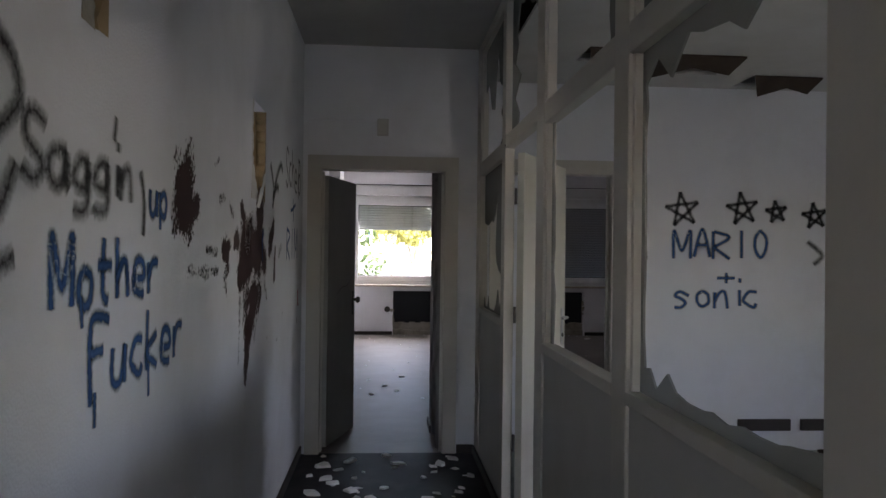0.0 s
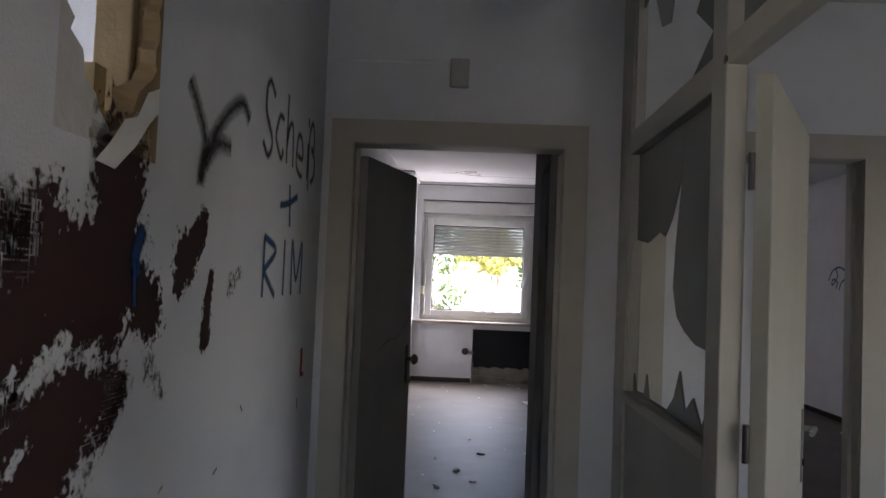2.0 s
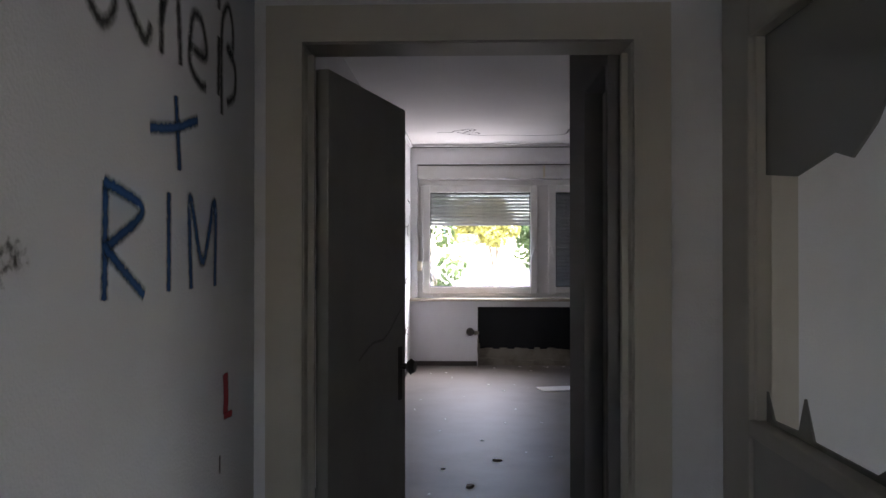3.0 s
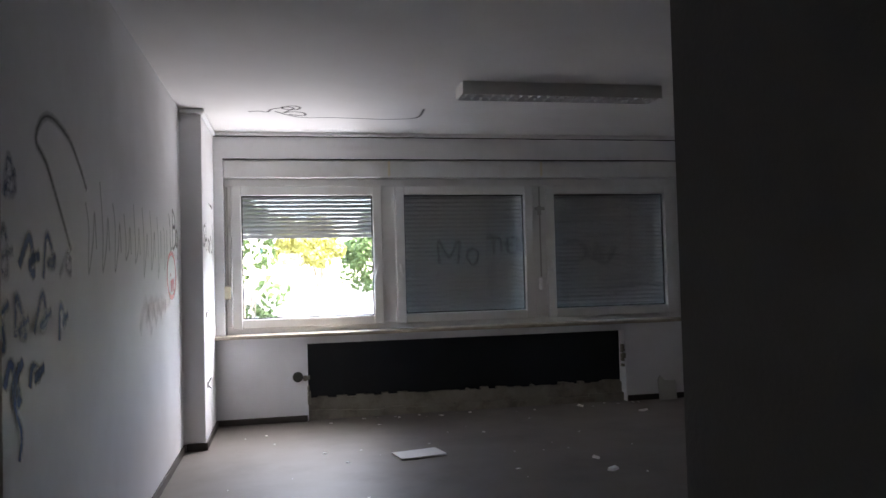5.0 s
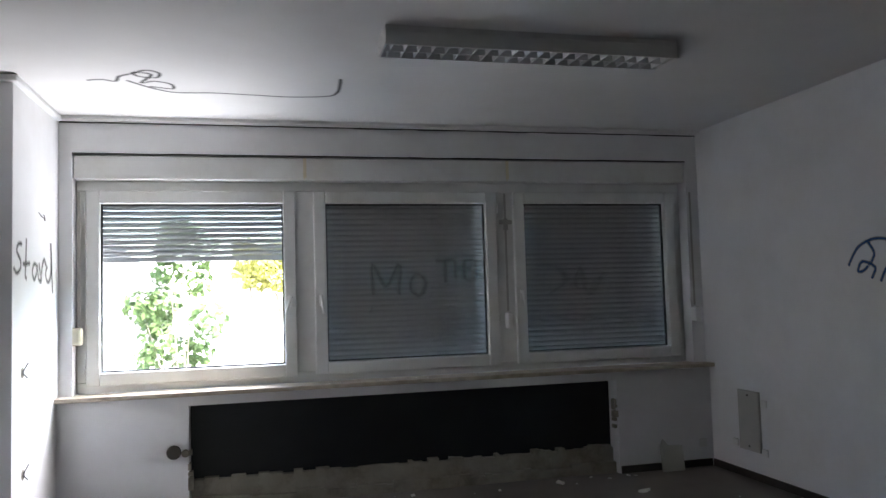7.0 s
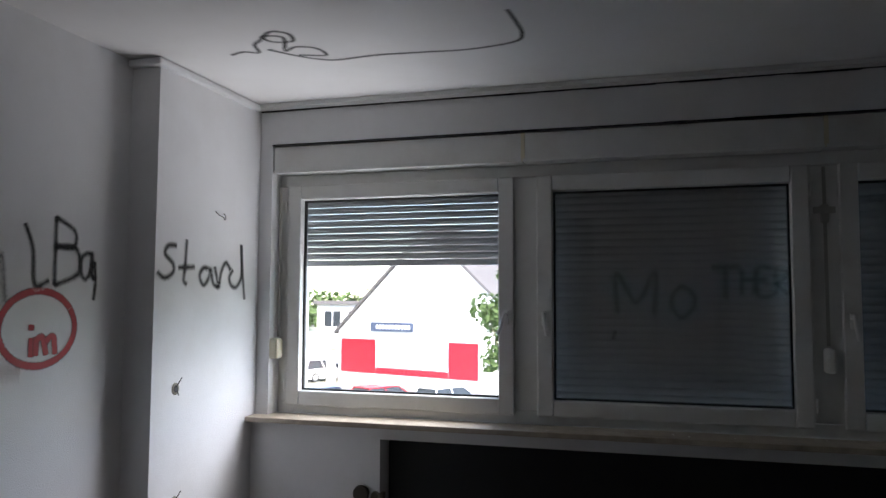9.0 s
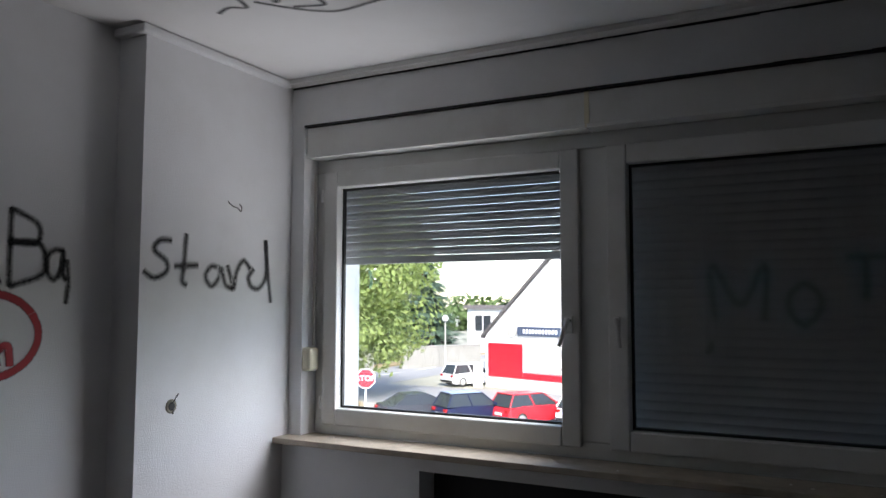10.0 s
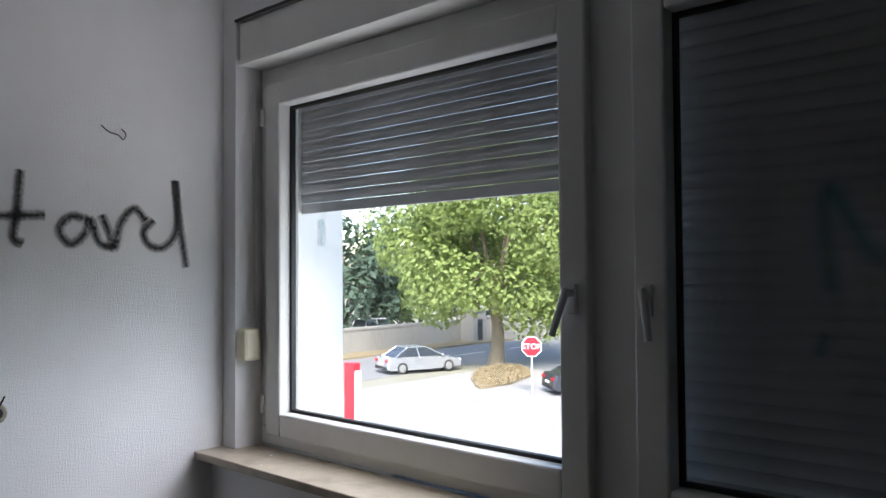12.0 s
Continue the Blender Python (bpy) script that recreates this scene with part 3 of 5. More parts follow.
def remnant(text):
    """A larger piece of broken glass; corners as centimetres 'y,z' along the partition."""
    bm = bmesh.new()
    pts = [tuple(float(q) / 100 for q in p.split(",")) for p in text.split()]
    f = bm.faces.new([bm.verts.new((0.004, y - 2.0, z)) for y, z in pts])
    r = bmesh.ops.extrude_face_region(bm, geom=[f])
    bmesh.ops.translate(bm, vec=(0.006, 0, 0), verts=[v for v in r["geom"] if isinstance(v, bmesh.types.BMVert)])
    bmesh.ops.triangulate(bm, faces=[q for q in bm.faces if len(q.verts) > 4])
    bmesh.ops.recalc_face_normals(bm, faces=bm.faces[:])
    part("glass_shard", bm, M_SHARD, partition, "large dirty broken pane remnant")


remnant("564,197 564,164 548,162 531,165 524,163 516,168 505,181 504,197")
remnant("503.9,197 504.5,180 510,160 512,146 507,137 498,133 487,130 471,129 469,129 469,197")
remnant("564,106 564,113 560,107 547,107.5 544,115 540,107 516,107 508,112 502,121 496,110 488,115 480,108 469,122 469,106")
shard(4.69, 5.64, 2.06, 2.82, "t", 0.5, 5, 7)
shard(4.69, 5.64, 2.06, 2.82, "l", 0.35, 15, 7)
shard(3.70, 4.54, 2.08, 2.82, "t", 0.35, 23, 8)
shard(3.70, 4.54, 2.08, 2.82, "r", 0.25, 24, 8)
shard(2.57, 3.51, 2.06, 2.82, "t", 0.5, 6, 8)
shard(2.57, 3.51, 2.06, 2.82, "l", 0.3, 16, 7)
shard(2.57, 3.51, 1.06, 1.97, "r", 0.07, 17, 9)
shard(1.51, 2.40, 1.06, 1.97, "r", 0.05, 18, 12)
shard(1.51, 2.40, 1.06, 1.97, "b", 0.10, 19, 14)
shard(1.51, 2.40, 1.06, 1.97, "t", 0.12, 20, 9)
bm = cyl((-0.03, 2.57, 2.115 - 0.09), (-0.01, 2.57, 2.115 - 0.09), 0.012)
part("hinge_pin", bm, M_DARKMETAL, partition)

# end wall's little junction box with its conduit
jb = thing("junction_box", "small grey wall box with a painted conduit above the door", "junction box", (0.59, 5.85, 2.32))
part("lid", box(-0.04, 0.04, -0.03, -0.001, -0.06, 0.06, 0.006), M_PANEL, jb)
part("conduit", cyl((-0.5, -0.012, 0.045), (-0.04, -0.012, 0.045), 0.008), M_WALL, jb)

# ---- torn hole in the corridor's left wall ----
hole = thing("hole_lining", "torn wall hole with raw timber and ragged plaster", "wall hole", (-0.03, 3.98, 1.66))
part("stud", box(-0.06, 0.015, 0.155, 0.188, 0.001, 0.44, 0.004), M_WOODRAW, hole, "raw yellow timber stud")
rnd = random.Random(9)


def ragged(y_edge, sign, height, reach, foot, n=22):
    """Torn plaster along an upright edge; it reaches further in near the foot."""
    bm = bmesh.new()
    rows = []
    for k in range(n + 1):
        z = height * k / n
        w = reach * (0.15 + 0.85 * rnd.random()) + foot * max(0.0, 1 - z / 0.2) ** 1.3
        zz = z + rnd.uniform(-0.006, 0.006)
        rows.append([bm.verts.new(p) for p in ((0.0615, y_edge, z), (0.0615, y_edge + sign * w, zz), (0.03 + rnd.uniform(-0.01, 0.01), y_edge + sign * w * 1.25, zz), (0.0, y_edge, z))])
    for a, b in zip(rows, rows[1:]):
        for q in range(3):
            bm.faces.new((a[q], a[q + 1], b[q + 1], b[q]))
    bmesh.ops.recalc_face_normals(bm, faces=bm.faces[:])
    return bm


part("plaster_edge", ragged(-0.182, 1, 0.44, 0.045, 0.17), M_PLASTER, hole, "ragged white plaster edge")
part("plaster_edge", ragged(0.19, -1, 0.44, 0.03, 0.2), M_WOODRAW, hole, "splintered brown edge")
bm = bmesh.new()
v = [bm.verts.new((0.058, y, z)) for y, z in ((-0.05, -0.03), (0.0, 0.01), (0.05, 0.06), (0.1, 0.075), (0.14, 0.13), (0.19, 0.15), (0.19, 0.10), (0.15, 0.07), (0.1, 0.02), (0.02, -0.035))]
bm.faces.new(v)
r = bmesh.ops.extrude_face_region(bm, geom=bm.faces[:])
bmesh.ops.translate(bm, vec=(0.004, 0, 0), verts=[q for q in r["geom"] if isinstance(q, bmesh.types.BMVert)])
bmesh.ops.triangulate(bm, faces=[q for q in bm.faces if len(q.verts) > 4])
bmesh.ops.recalc_face_normals(bm, faces=bm.faces[:])
part("torn_flap", bm, M_PLASTER, hole, "torn white plaster along the foot of the hole")
bm = bmesh.new()
for i in range(5):
    y = -0.16 + i * 0.07
    bx(bm, -0.02, 0.0, y, y + 0.03 + rnd.uniform(0, 0.02), 0.0, 0.10 + rnd.uniform(0, 0.08))
part("split_lath", bm, M_WOODRAW, hole)
hole2 = thing("hole_lining", "small torn wall hole with dark crumbling edges", "wall hole", (-0.03, 1.98, 1.87))
part("plaster_edge", ragged(-0.06, 1, 0.33, 0.03, 0.06, 14), M_CONC, hole2)
part("plaster_edge", ragged(0.08, -1, 0.33, 0.03, 0.05, 14), M_WOODRAW, hole2)
part("stud", box(-0.05, -0.01, -0.06, 0.08, 0.0, 0.12, 0.006), M_WOODRAW, hole2)
# room behind it, with barred window
setting("wall_left_room_far", holed("x", -2.6, -2.45, 1.5, 6.2, 0.0, CEIL, [(2.6, 5.4, 0.9, 2.5)]), M_WALL, "pale wall with a window behind the hole")
setting("wall_left_room_a", box(-2.6, -0.1, 1.35, 1.5, 0.0, CEIL), M_WALL, "pale wall")
setting("wall_left_room_b", box(-2.6, -0.3, 6.2, 6.35, 0.0, CEIL), M_WALL, "pale wall")
setting("ceiling_left_room", box(-2.6, -0.1, 1.35, 6.35, CEIL, CEIL + 0.12), M_CEIL, "white ceiling")
bm = bmesh.new()
for y in (2.65, 3.3, 3.95, 4.6, 5.3):
    bx(bm, -2.5, -2.455, y, y + 0.05, 0.9, 2.5)
bx(bm, -2.5, -2.455, 2.6, 5.4, 1.62, 1.68)
setting("window_left_room", bm, M_PVC, "white window bars")

# ---- the three-part window ----
window = thing("window_1", "white three-part plastic window with roller shutters", "window", (0, 14.0, 0.88), kind="structure")
WO = Vector((0, 14.0, 0.88))


def wpart(name, x0, x1, y0, y1, z0, z1, material=M_PVC, bevel=0.006, parent=window, label=""):
    return part(name, box(x0 - WO.x, x1 - WO.x, y0 - WO.y, y1 - WO.y, z0 - WO.z, z1 - WO.z, bevel), material, parent, label)


# outer frame
wpart("frame_bottom", -0.033, 4.933, 13.965, 14.05, 0.882, 0.955)
wpart("frame_top", -0.033, 4.933, 13.965, 14.05, 2.375, 2.45)
for x0, x1 in ((-0.033, 0.03), (1.555, 1.715), (3.20, 3.375), (4.86, 4.933)):
    wpart("frame_upright", x0, x1, 13.966, 14.049, 0.956, 2.374)
panes = [(0.13, 1.465), (1.795, 3.12), (3.46, 4.775)]
for k, (x0, x1) in enumerate(panes):
    sash = thing("sash", "", "", (0, 0, 0))
    sash.parent = window
    z0, z1, s = 1.025, 2.28, 0.095
    for n, b in (("stile", (x0 - s, x0, z0 - s, z1 + s)), ("stile", (x1, x1 + s, z0 - s, z1 + s)), ("rail", (x0 + 0.0005, x1 - 0.0005, z0 - s, z0)), ("rail", (x0 + 0.0005, x1 - 0.0005, z1, z1 + s))):
        wpart(n, b[0], b[1], 13.935, 14.02, b[2], b[3], M_PVC, 0.008, sash)
    bm = bmesh.new()
    g = 0.012
    for b in ((x0, x0 + g, z0, z1), (x1 - g, x1, z0, z1), (x0 + g, x1 - g, z0, z0 + g), (x0 + g, x1 - g, z1 - g, z1)):
        bx(bm, b[0] + 0.0005, b[1] - 0.0005, 13.99 - WO.y, 14.012 - WO.y, b[2] - WO.z, b[3] - WO.z)
    part("gasket", bm, M_GASKET, sash, "thin black glazing gasket")
    pane = wpart("pane", x0 + 0.002, x1 - 0.002, 13.999, 14.003, z0 + 0.002, z1 - 0.002, M_PANE if k == 0 else M_PANED, 0, sash, "clear glass pane" if k == 0 else "dusty glass pane")
    pane.visible_shadow = False
    # handle
    hx = x1 + 0.05 if k == 0 else x0 - 0.05
    hd = wpart("handle_plate", hx - 0.014, hx + 0.014, 13.921, 13.934, 1.47, 1.555, M_HANDLE, 0.004, sash)
    bm = cyl((hx, -0.066, 1.53 - 0.88), (hx, -0.11, 1.53 - 0.88), 0.011)
    lean = -0.045 if k == 0 else 0.02
    cyl((hx, -0.105, 1.545 - 0.88), (hx + lean, -0.112, 1.41 - 0.88), 0.012, 0.010, 10, bm)
    part("handle_lever", bm, M_HANDLE, sash, "grey window handle")
    for z in (1.02, 2.2):
        part("sash_hinge", cyl(((x0 - s - 0.008) if k == 0 else (x1 + s + 0.008), -0.072, z - 0.88), ((x0 - s - 0.008) if k == 0 else (x1 + s + 0.008), -0.072, z + 0.07 - 0.88), 0.008), M_PVC, sash)
# shutters outside the panes
for k, (x0, x1) in enumerate(panes):
    sh = thing("roller_shutter", "grey slatted roller shutter, " + ("half raised" if k == 0 else "fully closed"), "roller shutter", ((x0 + x1) / 2, 14.12, 1.0), "window shutters")
    low = 1.845 if k == 0 else 0.93
    z = low + 0.045
    w = (x1 - x0) / 2 + 0.10
    part("end_bar", box(-w, w, -0.008, 0.008, low - 1.0, low + 0.042 - 1.0, 0.003), M_SHUT, sh)
    slat = None
    while z < 2.45:
        if slat is None:
            bm = bmesh.new()
            prof = [(-0.002, 0.0), (-0.009, 0.012), (-0.011, 0.021), (-0.009, 0.031), (-0.002, 0.0423), (0.004, 0.0423), (0.004, 0.0)]
            a = [bm.verts.new((-w, y, zz)) for y, zz in prof]
            b = [bm.verts.new((w, y, zz)) for y, zz in prof]
            for i in range(len(prof)):
                j = (i + 1) % len(prof)
                bm.faces.new((a[i], a[j], b[j], b[i]))
            bm.faces.new(a[::-1])
            bm.faces.new(b)
            slat = part("slat", bm, M_SHUT, sh)
            slat.location = (0, 0, z - 1.0)
        else:
            o = slat.copy()
            scene.collection.objects.link(o)
            o.location = (0, 0, z - 1.0)
        z += 0.0445
    if k == 0:
        # joining strips with light slots between the slats
        bm = bmesh.new()
        z = low + 0.045
        while z < 2.41:
            x = -w
            while x < w:
                bx(bm, x, x + 0.0086, -0.001, 0.003, z + 0.0424, z + 0.0444)
                x += 0.0115
            z += 0.0445
        tagged(part("slot_strip", bm, M_SHUT, sh), kind="stuff")
    else:
        part("backing_strip", box(-w, w, 0.0045, 0.008, low + 0.045 - 1.0, 1.45), M_SHUT, sh)
    for x in (-w - 0.002, w - 0.02):
        part("guide_rail", box(x, x + 0.022, -0.025, 0.025, -0.1, 1.45), M_PVC, sh)
# shutter box lids over the window
cuts = [-0.033, 1.63, 3.29, 4.933]
for i in range(3):
    b = thing("shutter_box", "white shutter box lid above the window", "shutter box", ((cuts[i] + cuts[i + 1]) / 2, 13.9, 2.45), "shutter boxes")
    w = (cuts[i + 1] - cuts[i]) / 2 - 0.004
    part("lid", box(-w, w, -0.045, 0.10, 0.002, 0.176, 0.004), M_PVC, b)
    part("lower_lip", box(-w, w, -0.052, -0.046, 0.0, 0.02, 0.002), M_PVC, b)
    if i:
        part("joint_strip", box(-w - 0.012, -w + 0.012, -0.05, -0.0455, 0.002, 0.176, 0.001), M_IVORY, b)
# strap winders
for x, z in ((-0.005, 1.30), (3.29, 1.30), (4.955, 1.30)):
    wd = thing("strap_winder", "ivory plastic shutter strap winder beside the window", "strap winder", (x, 13.93, z), "strap winders")
    y0, y1 = (-0.085, -0.001) if x < 1 else (-0.06, 0.03)
    if x > 4:
        y0, y1 = -0.17, -0.091
    part("case", box(-0.05 if x < 1 else -0.027, 0.027, y0, y1, -0.066, 0.066, 0.016), M_IVORY if x < 1 else M_PVC, wd)
    part("strap", box(-0.009, 0.009, y1 - 0.022, y1 - 0.019, 0.076, 1.06), M_BOARD, wd, "grey woven strap")
kn = thing("wall_hook_bracket", "small grey bracket on the window frame", "bracket", (3.29, 13.96, 2.10))
bm = box(-0.02, 0.02, -0.03, -0.001, -0.05, 0.05, 0.006)
bx(bm, -0.06, 0.05, -0.045, -0.03, 0.0, 0.035)
part("body", bm, M_BOARD, kn)
# sill
setting("window_sill", box(-0.145, 5.06, 13.71, 13.96, 0.846, 0.878, 0.005), M_SILL, "stained beige stone window sill")

# ---- fixtures in the room ----
lamp = thing("ceiling_light", "long dead fluorescent ceiling light with a louvre", "ceiling light", (2.73, 11.72, CEIL))
bm = bmesh.new()
for x0, x1, y0, y1, z0, z1 in ((-0.82, 0.82, -0.12, 0.12, -0.03, -0.001), (-0.82, 0.82, -0.12, -0.112, -0.095, -0.031), (-0.82, 0.82, 0.112, 0.12, -0.095, -0.031), (-0.82, -0.808, -0.111, 0.111, -0.095, -0.031), (0.808, 0.82, -0.111, 0.111, -0.095, -0.031)):
    bx(bm, x0, x1, y0, y1, z0, z1)
part("housing", bm, M_LAMPB, lamp)
part("bottom_lip", box(-0.825, 0.825, -0.126, -0.119, -0.104, -0.094, 0.002), M_LAMPB, lamp)
for y in (-0.058, 0.058):
    part("tube", cyl((-0.78, y, -0.055), (0.78, y, -0.055), 0.013), M_PVC, lamp, "white fluorescent tube")
for i in range(22):
    x = -0.78 + i * 0.0743
    part("louvre_blade", box(x, x + 0.006, -0.11, 0.11, -0.096, -0.062), M_LOUVRE, lamp)
for y in (-0.1105, -0.003, 0.1065):
    bm = bmesh.new()
    v = [bm.verts.new(p) for p in ((-0.805, y, -0.1), (0.805, y, -0.1), (0.805, y + 0.003, -0.06), (-0.805, y + 0.003, -0.06), (-0.805, y + 0.006, -0.1), (0.805, y + 0.006, -0.1))]
    bm.faces.new((v[0], v[1], v[2], v[3]))
    bm.faces.new((v[5], v[4], v[3], v[2]))
    bm.faces.new((v[0], v[4], v[5], v[1]))
    part("louvre_rail", bm, M_LOUVRE, lamp)

pipe = thing("pipe_stub", "capped dark pipe stub sticking out beside the niche", "pipe", (0.66, 13.79, 0.45))
bm = cyl((0, 0.0, 0), (0, -0.05, 0), 0.035, 0.035, 16)
cyl((0, -0.05, 0), (0, -0.065, 0), 0.052, 0.048, 16, bm)
part("cap", bm, M_DARKMETAL, pipe)
part("collar", cyl((0.075, -0.001, -0.02), (0.075, -0.02, -0.02), 0.03, 0.026), M_CONC, pipe)

hatch = thing("wall_plate", "pale grey mounting plate on the wall near the floor", "wall plate", (5.05, 13.25, 0.46))
part("plate", box(-0.022, -0.001, -0.13, 0.13, -0.235, 0.235, 0.004), M_BOARD, hatch)
for y, z in ((-0.17, -0.225), (-0.18, 0.15), (0.2, -0.2)):
    part("socket", box(-0.016, -0.001, y - 0.035, y + 0.035, z - 0.03, z + 0.03, 0.006), M_PVC, hatch)
for z in (-0.2, 0.2):
    part("screw", cyl((-0.022, 0.0, z), (-0.027, 0.0, z), 0.008, n=8), M_DARKMETAL, hatch)
sock = thing("wall_socket", "small white socket above the skirting", "socket", (4.95, 13.79, 0.2))
part("cover", box(-0.035, 0.035, -0.014, -0.001, -0.035, 0.035, 0.005), M_PVC, sock)
bb = thing("broken_board", "grey broken board leaning on the wall under the window", "board", (4.62, 13.72, 0.0))
bm = bmesh.new()
v = [bm.verts.new(p) for p in ((-0.1, 0, 0), (0.1, 0, 0), (0.1, 0.035, 0.2), (-0.03, 0.037, 0.21), (-0.07, 0.045, 0.26), (-0.1, 0.037, 0.21))]
bm.faces.new(v)
r = bmesh.ops.extrude_face_region(bm, geom=bm.faces[:])
bmesh.ops.translate(bm, vec=(0, -0.02, 0.002), verts=[q for q in r["geom"] if isinstance(q, bmesh.types.BMVert)])
bmesh.ops.recalc_face_normals(bm, faces=bm.faces[:])
part("board", bm, M_BOARD, bb)
hook = thing("wire_hook", "thin bent wire hook on the pier", "hook", (-0.125, 13.38, 2.12))
bm = bmesh.new()
pp = smooth_line([(0, -0.09, 0.03), (0.012, -0.05, 0.0), (0.02, 0.0, -0.01), (0.02, 0.035, -0.03), (0.015, 0.055, 0.0), (0.012, 0.03, 0.02)], 0.012)
for a, b in zip(pp, pp[1:]):
    cyl(a, b, 0.003, n=6, bm=bm)
part("wire", bm, M_DARKMETAL, hook)
hook.scale = (1, 0.6, 0.8)
for y, z in ((12.985, 1.13), (13.0, 0.52)):
    fs = thing("socket_hole", "torn out socket hole with a loose wire", "socket hole", (-0.125, y, z), "socket holes")
    bm = cyl((0.0, 0, 0), (0.004, 0, 0), 0.034, 0.028, 14)
    part("plaster_ring", bm, M_CONC, fs)
    bm = cyl((0.0045, 0, 0), (0.006, 0, 0), 0.02, 0.018, 12)
    part("box_hole", bm, M_BLACK, fs)
    bm = cyl((0.006, 0, 0.01), (0.03, 0.015, 0.06), 0.003, n=6)
    cyl((0.006, 0.01, -0.01), (0.035, -0.02, -0.03), 0.003, n=6, bm=bm)
    part("wire", bm, M_GASKET, fs)

# ---- graffiti ----


def wall_paint(kind):
    o, r, u = {"corridor": ((0.03, 0, 0), (0, 1, 0), (0, 0, 1)), "mario": ((0, 5.85, 0), (1, 0, 0), (0, 0, 1)), "right": ((ROOM_X1, 0, 0), (0, -1, 0), (0, 0, 1)),
               "left": ((ROOM_X0, 0, 0), (0, 1, 0), (0, 0, 1)), "pier": ((-0.125, 0, 0), (0, 1, 0), (0, 0, 1)), "ceiling": ((0, 0, CEIL), (1, 0, 0), (0, -1, 0)),
               "pane": ((0, 13.999, 0), (1, 0, 0), (0, 0, 1))}[kind]
    return Strokes(o, r, u, 0.002 if kind != "pane" else 0.001)


s = wall_paint("corridor")
s.word("Saggin", 1.685, 1.535, 0.115, 0.018, 0.72, seed=2)
s.line([(1.58, 1.76), (1.65, 1.72), (1.67, 1.66), (1.60, 1.60)], 0.02)
s.line([(1.56, 1.44), (1.62, 1.49), (1.66, 1.56)], 0.02)
s.line([(1.56, 1.38), (1.66, 1.41)], 0.02)
s.line([(2.28, 1.61), (2.31, 1.54), (2.305, 1.46)], 0.016)
s.line([(2.10, 1.66), (2.11, 1.71)], 0.014)
s.make("graffiti_word", S_GREY, "broad misty dark grey sprayed word on the wall")
s = wall_paint("corridor")
s.word("up", 2.36, 1.515, 0.11, 0.012, 0.62)
s.make("graffiti_word", S_BLUE, "small blue sprayed word on the wall")
s = wall_paint("corridor")
s.word("Mother", 1.80, 1.315, 0.13, 0.0145, 0.68, seed=5)
s.line([(1.93, 1.33), (1.94, 1.27)], 0.009)
s.make("graffiti_word", S_BLUE, "dark blue sprayed word on the white wall")
s = wall_paint("corridor")
s.word("Fucker", 1.99, 1.125, 0.145, 0.014, 0.66, seed=6)
s.line([(2.01, 1.13), (2.01, 1.06)], 0.010)
s.line([(2.36, 1.14), (2.365, 1.06)], 0.010)
s.make("graffiti_word", S_BLUE, "dark blue sprayed swear word on the white wall")
s = wall_paint("corridor")
s.word("Scheiß", 4.93, 1.82, 0.23, 0.0125, 0.5, seed=3)
s.make("graffiti_word", S_BLACK, "thin black sprayed German word")
s = wall_paint("corridor")
s.line([(4.33, 1.87), (4.39, 1.82), (4.44, 1.76), (4.42, 1.66), (4.45, 1.72), (4.51, 1.79), (4.62, 1.87), (4.72, 1.91), (4.78, 1.88)], 0.025)
s.line([(4.45, 1.71), (4.53, 1.765), (4.63, 1.775)], 0.024)
s.make("graffiti_tag", S_GREY, "black misty sprayed arrow tag")
s = wall_paint("corridor")
s.line([(5.29, 1.76), (5.31, 1.62)], 0.0115)
s.line([(5.17, 1.68), (5.29, 1.70), (5.41, 1.735)], 0.0115)
s.word("RIM", 5.0, 1.385, 0.185, 0.0115, 0.8, seed=7)
s.make("graffiti_word", S_BLUE, "dark blue sprayed plus sign and three letters")
s = wall_paint("corridor")
s.line([(5.60, 1.17), (5.605, 1.12), (5.60, 1.08)], 0.014)
s.line([(5.59, 1.075), (5.65, 1.07)], 0.006)
s.make("paint_mark", S_RED, "small red paint mark on the wall")
s = wall_paint("corridor")
s.line([(5.56, 0.99), (5.56, 0.95)], 0.007)
s.line([(4.62, 0.94), (4.65, 0.95)], 0.004)
s.line([(4.83, 1.08), (4.85, 1.06)], 0.004)
s.make("paint_mark", S_BLACK, "small black paint dashes on the wall")
s = wall_paint("corridor")
s.line([(4.13, 1.53), (4.10, 1.47), (4.12, 1.44)], 0.018)
s.line([(4.10, 1.47), (4.11, 1.38)], 0.009)
s.make("paint_mark", S_NAVY, "blue sprayed dot over the dark stain")

s = wall_paint("mario")
for u, v, w in ((2.66, 1.64, 0.26), (3.12, 1.66, 0.25), (3.42, 1.68, 0.17), (3.70, 1.64, 0.2)):
    pts = [(u + w * (0.5 + 0.5 * math.cos(radians(90 + 144 * k + 8))), v + w * (0.5 + 0.5 * math.sin(radians(90 + 144 * k + 8)))) for k in range(6)]
    s.held = ([], [], [])
    s.groups.append(s.held)
    for a, b in zip(pts, pts[1:]):
        s.line([a, b], 0.014, False)
s.held = None
s.make("graffiti_stars", S_BLACK, "row of black sprayed five-pointed stars")
s = wall_paint("mario")
s.word("MARIO", 2.73, 1.42, 0.20, 0.0135, 0.62, slope=0.0, seed=4, gap=1.2)
s.word("+", 3.06, 1.24, 0.13, 0.0125, 1.0)
s.word("sonic", 2.74, 1.06, 0.20, 0.0135, 0.60, seed=8)
s.make("graffiti_words", S_BLUE, "blue sprayed words with a plus sign on the wall")
s = wall_paint("mario")
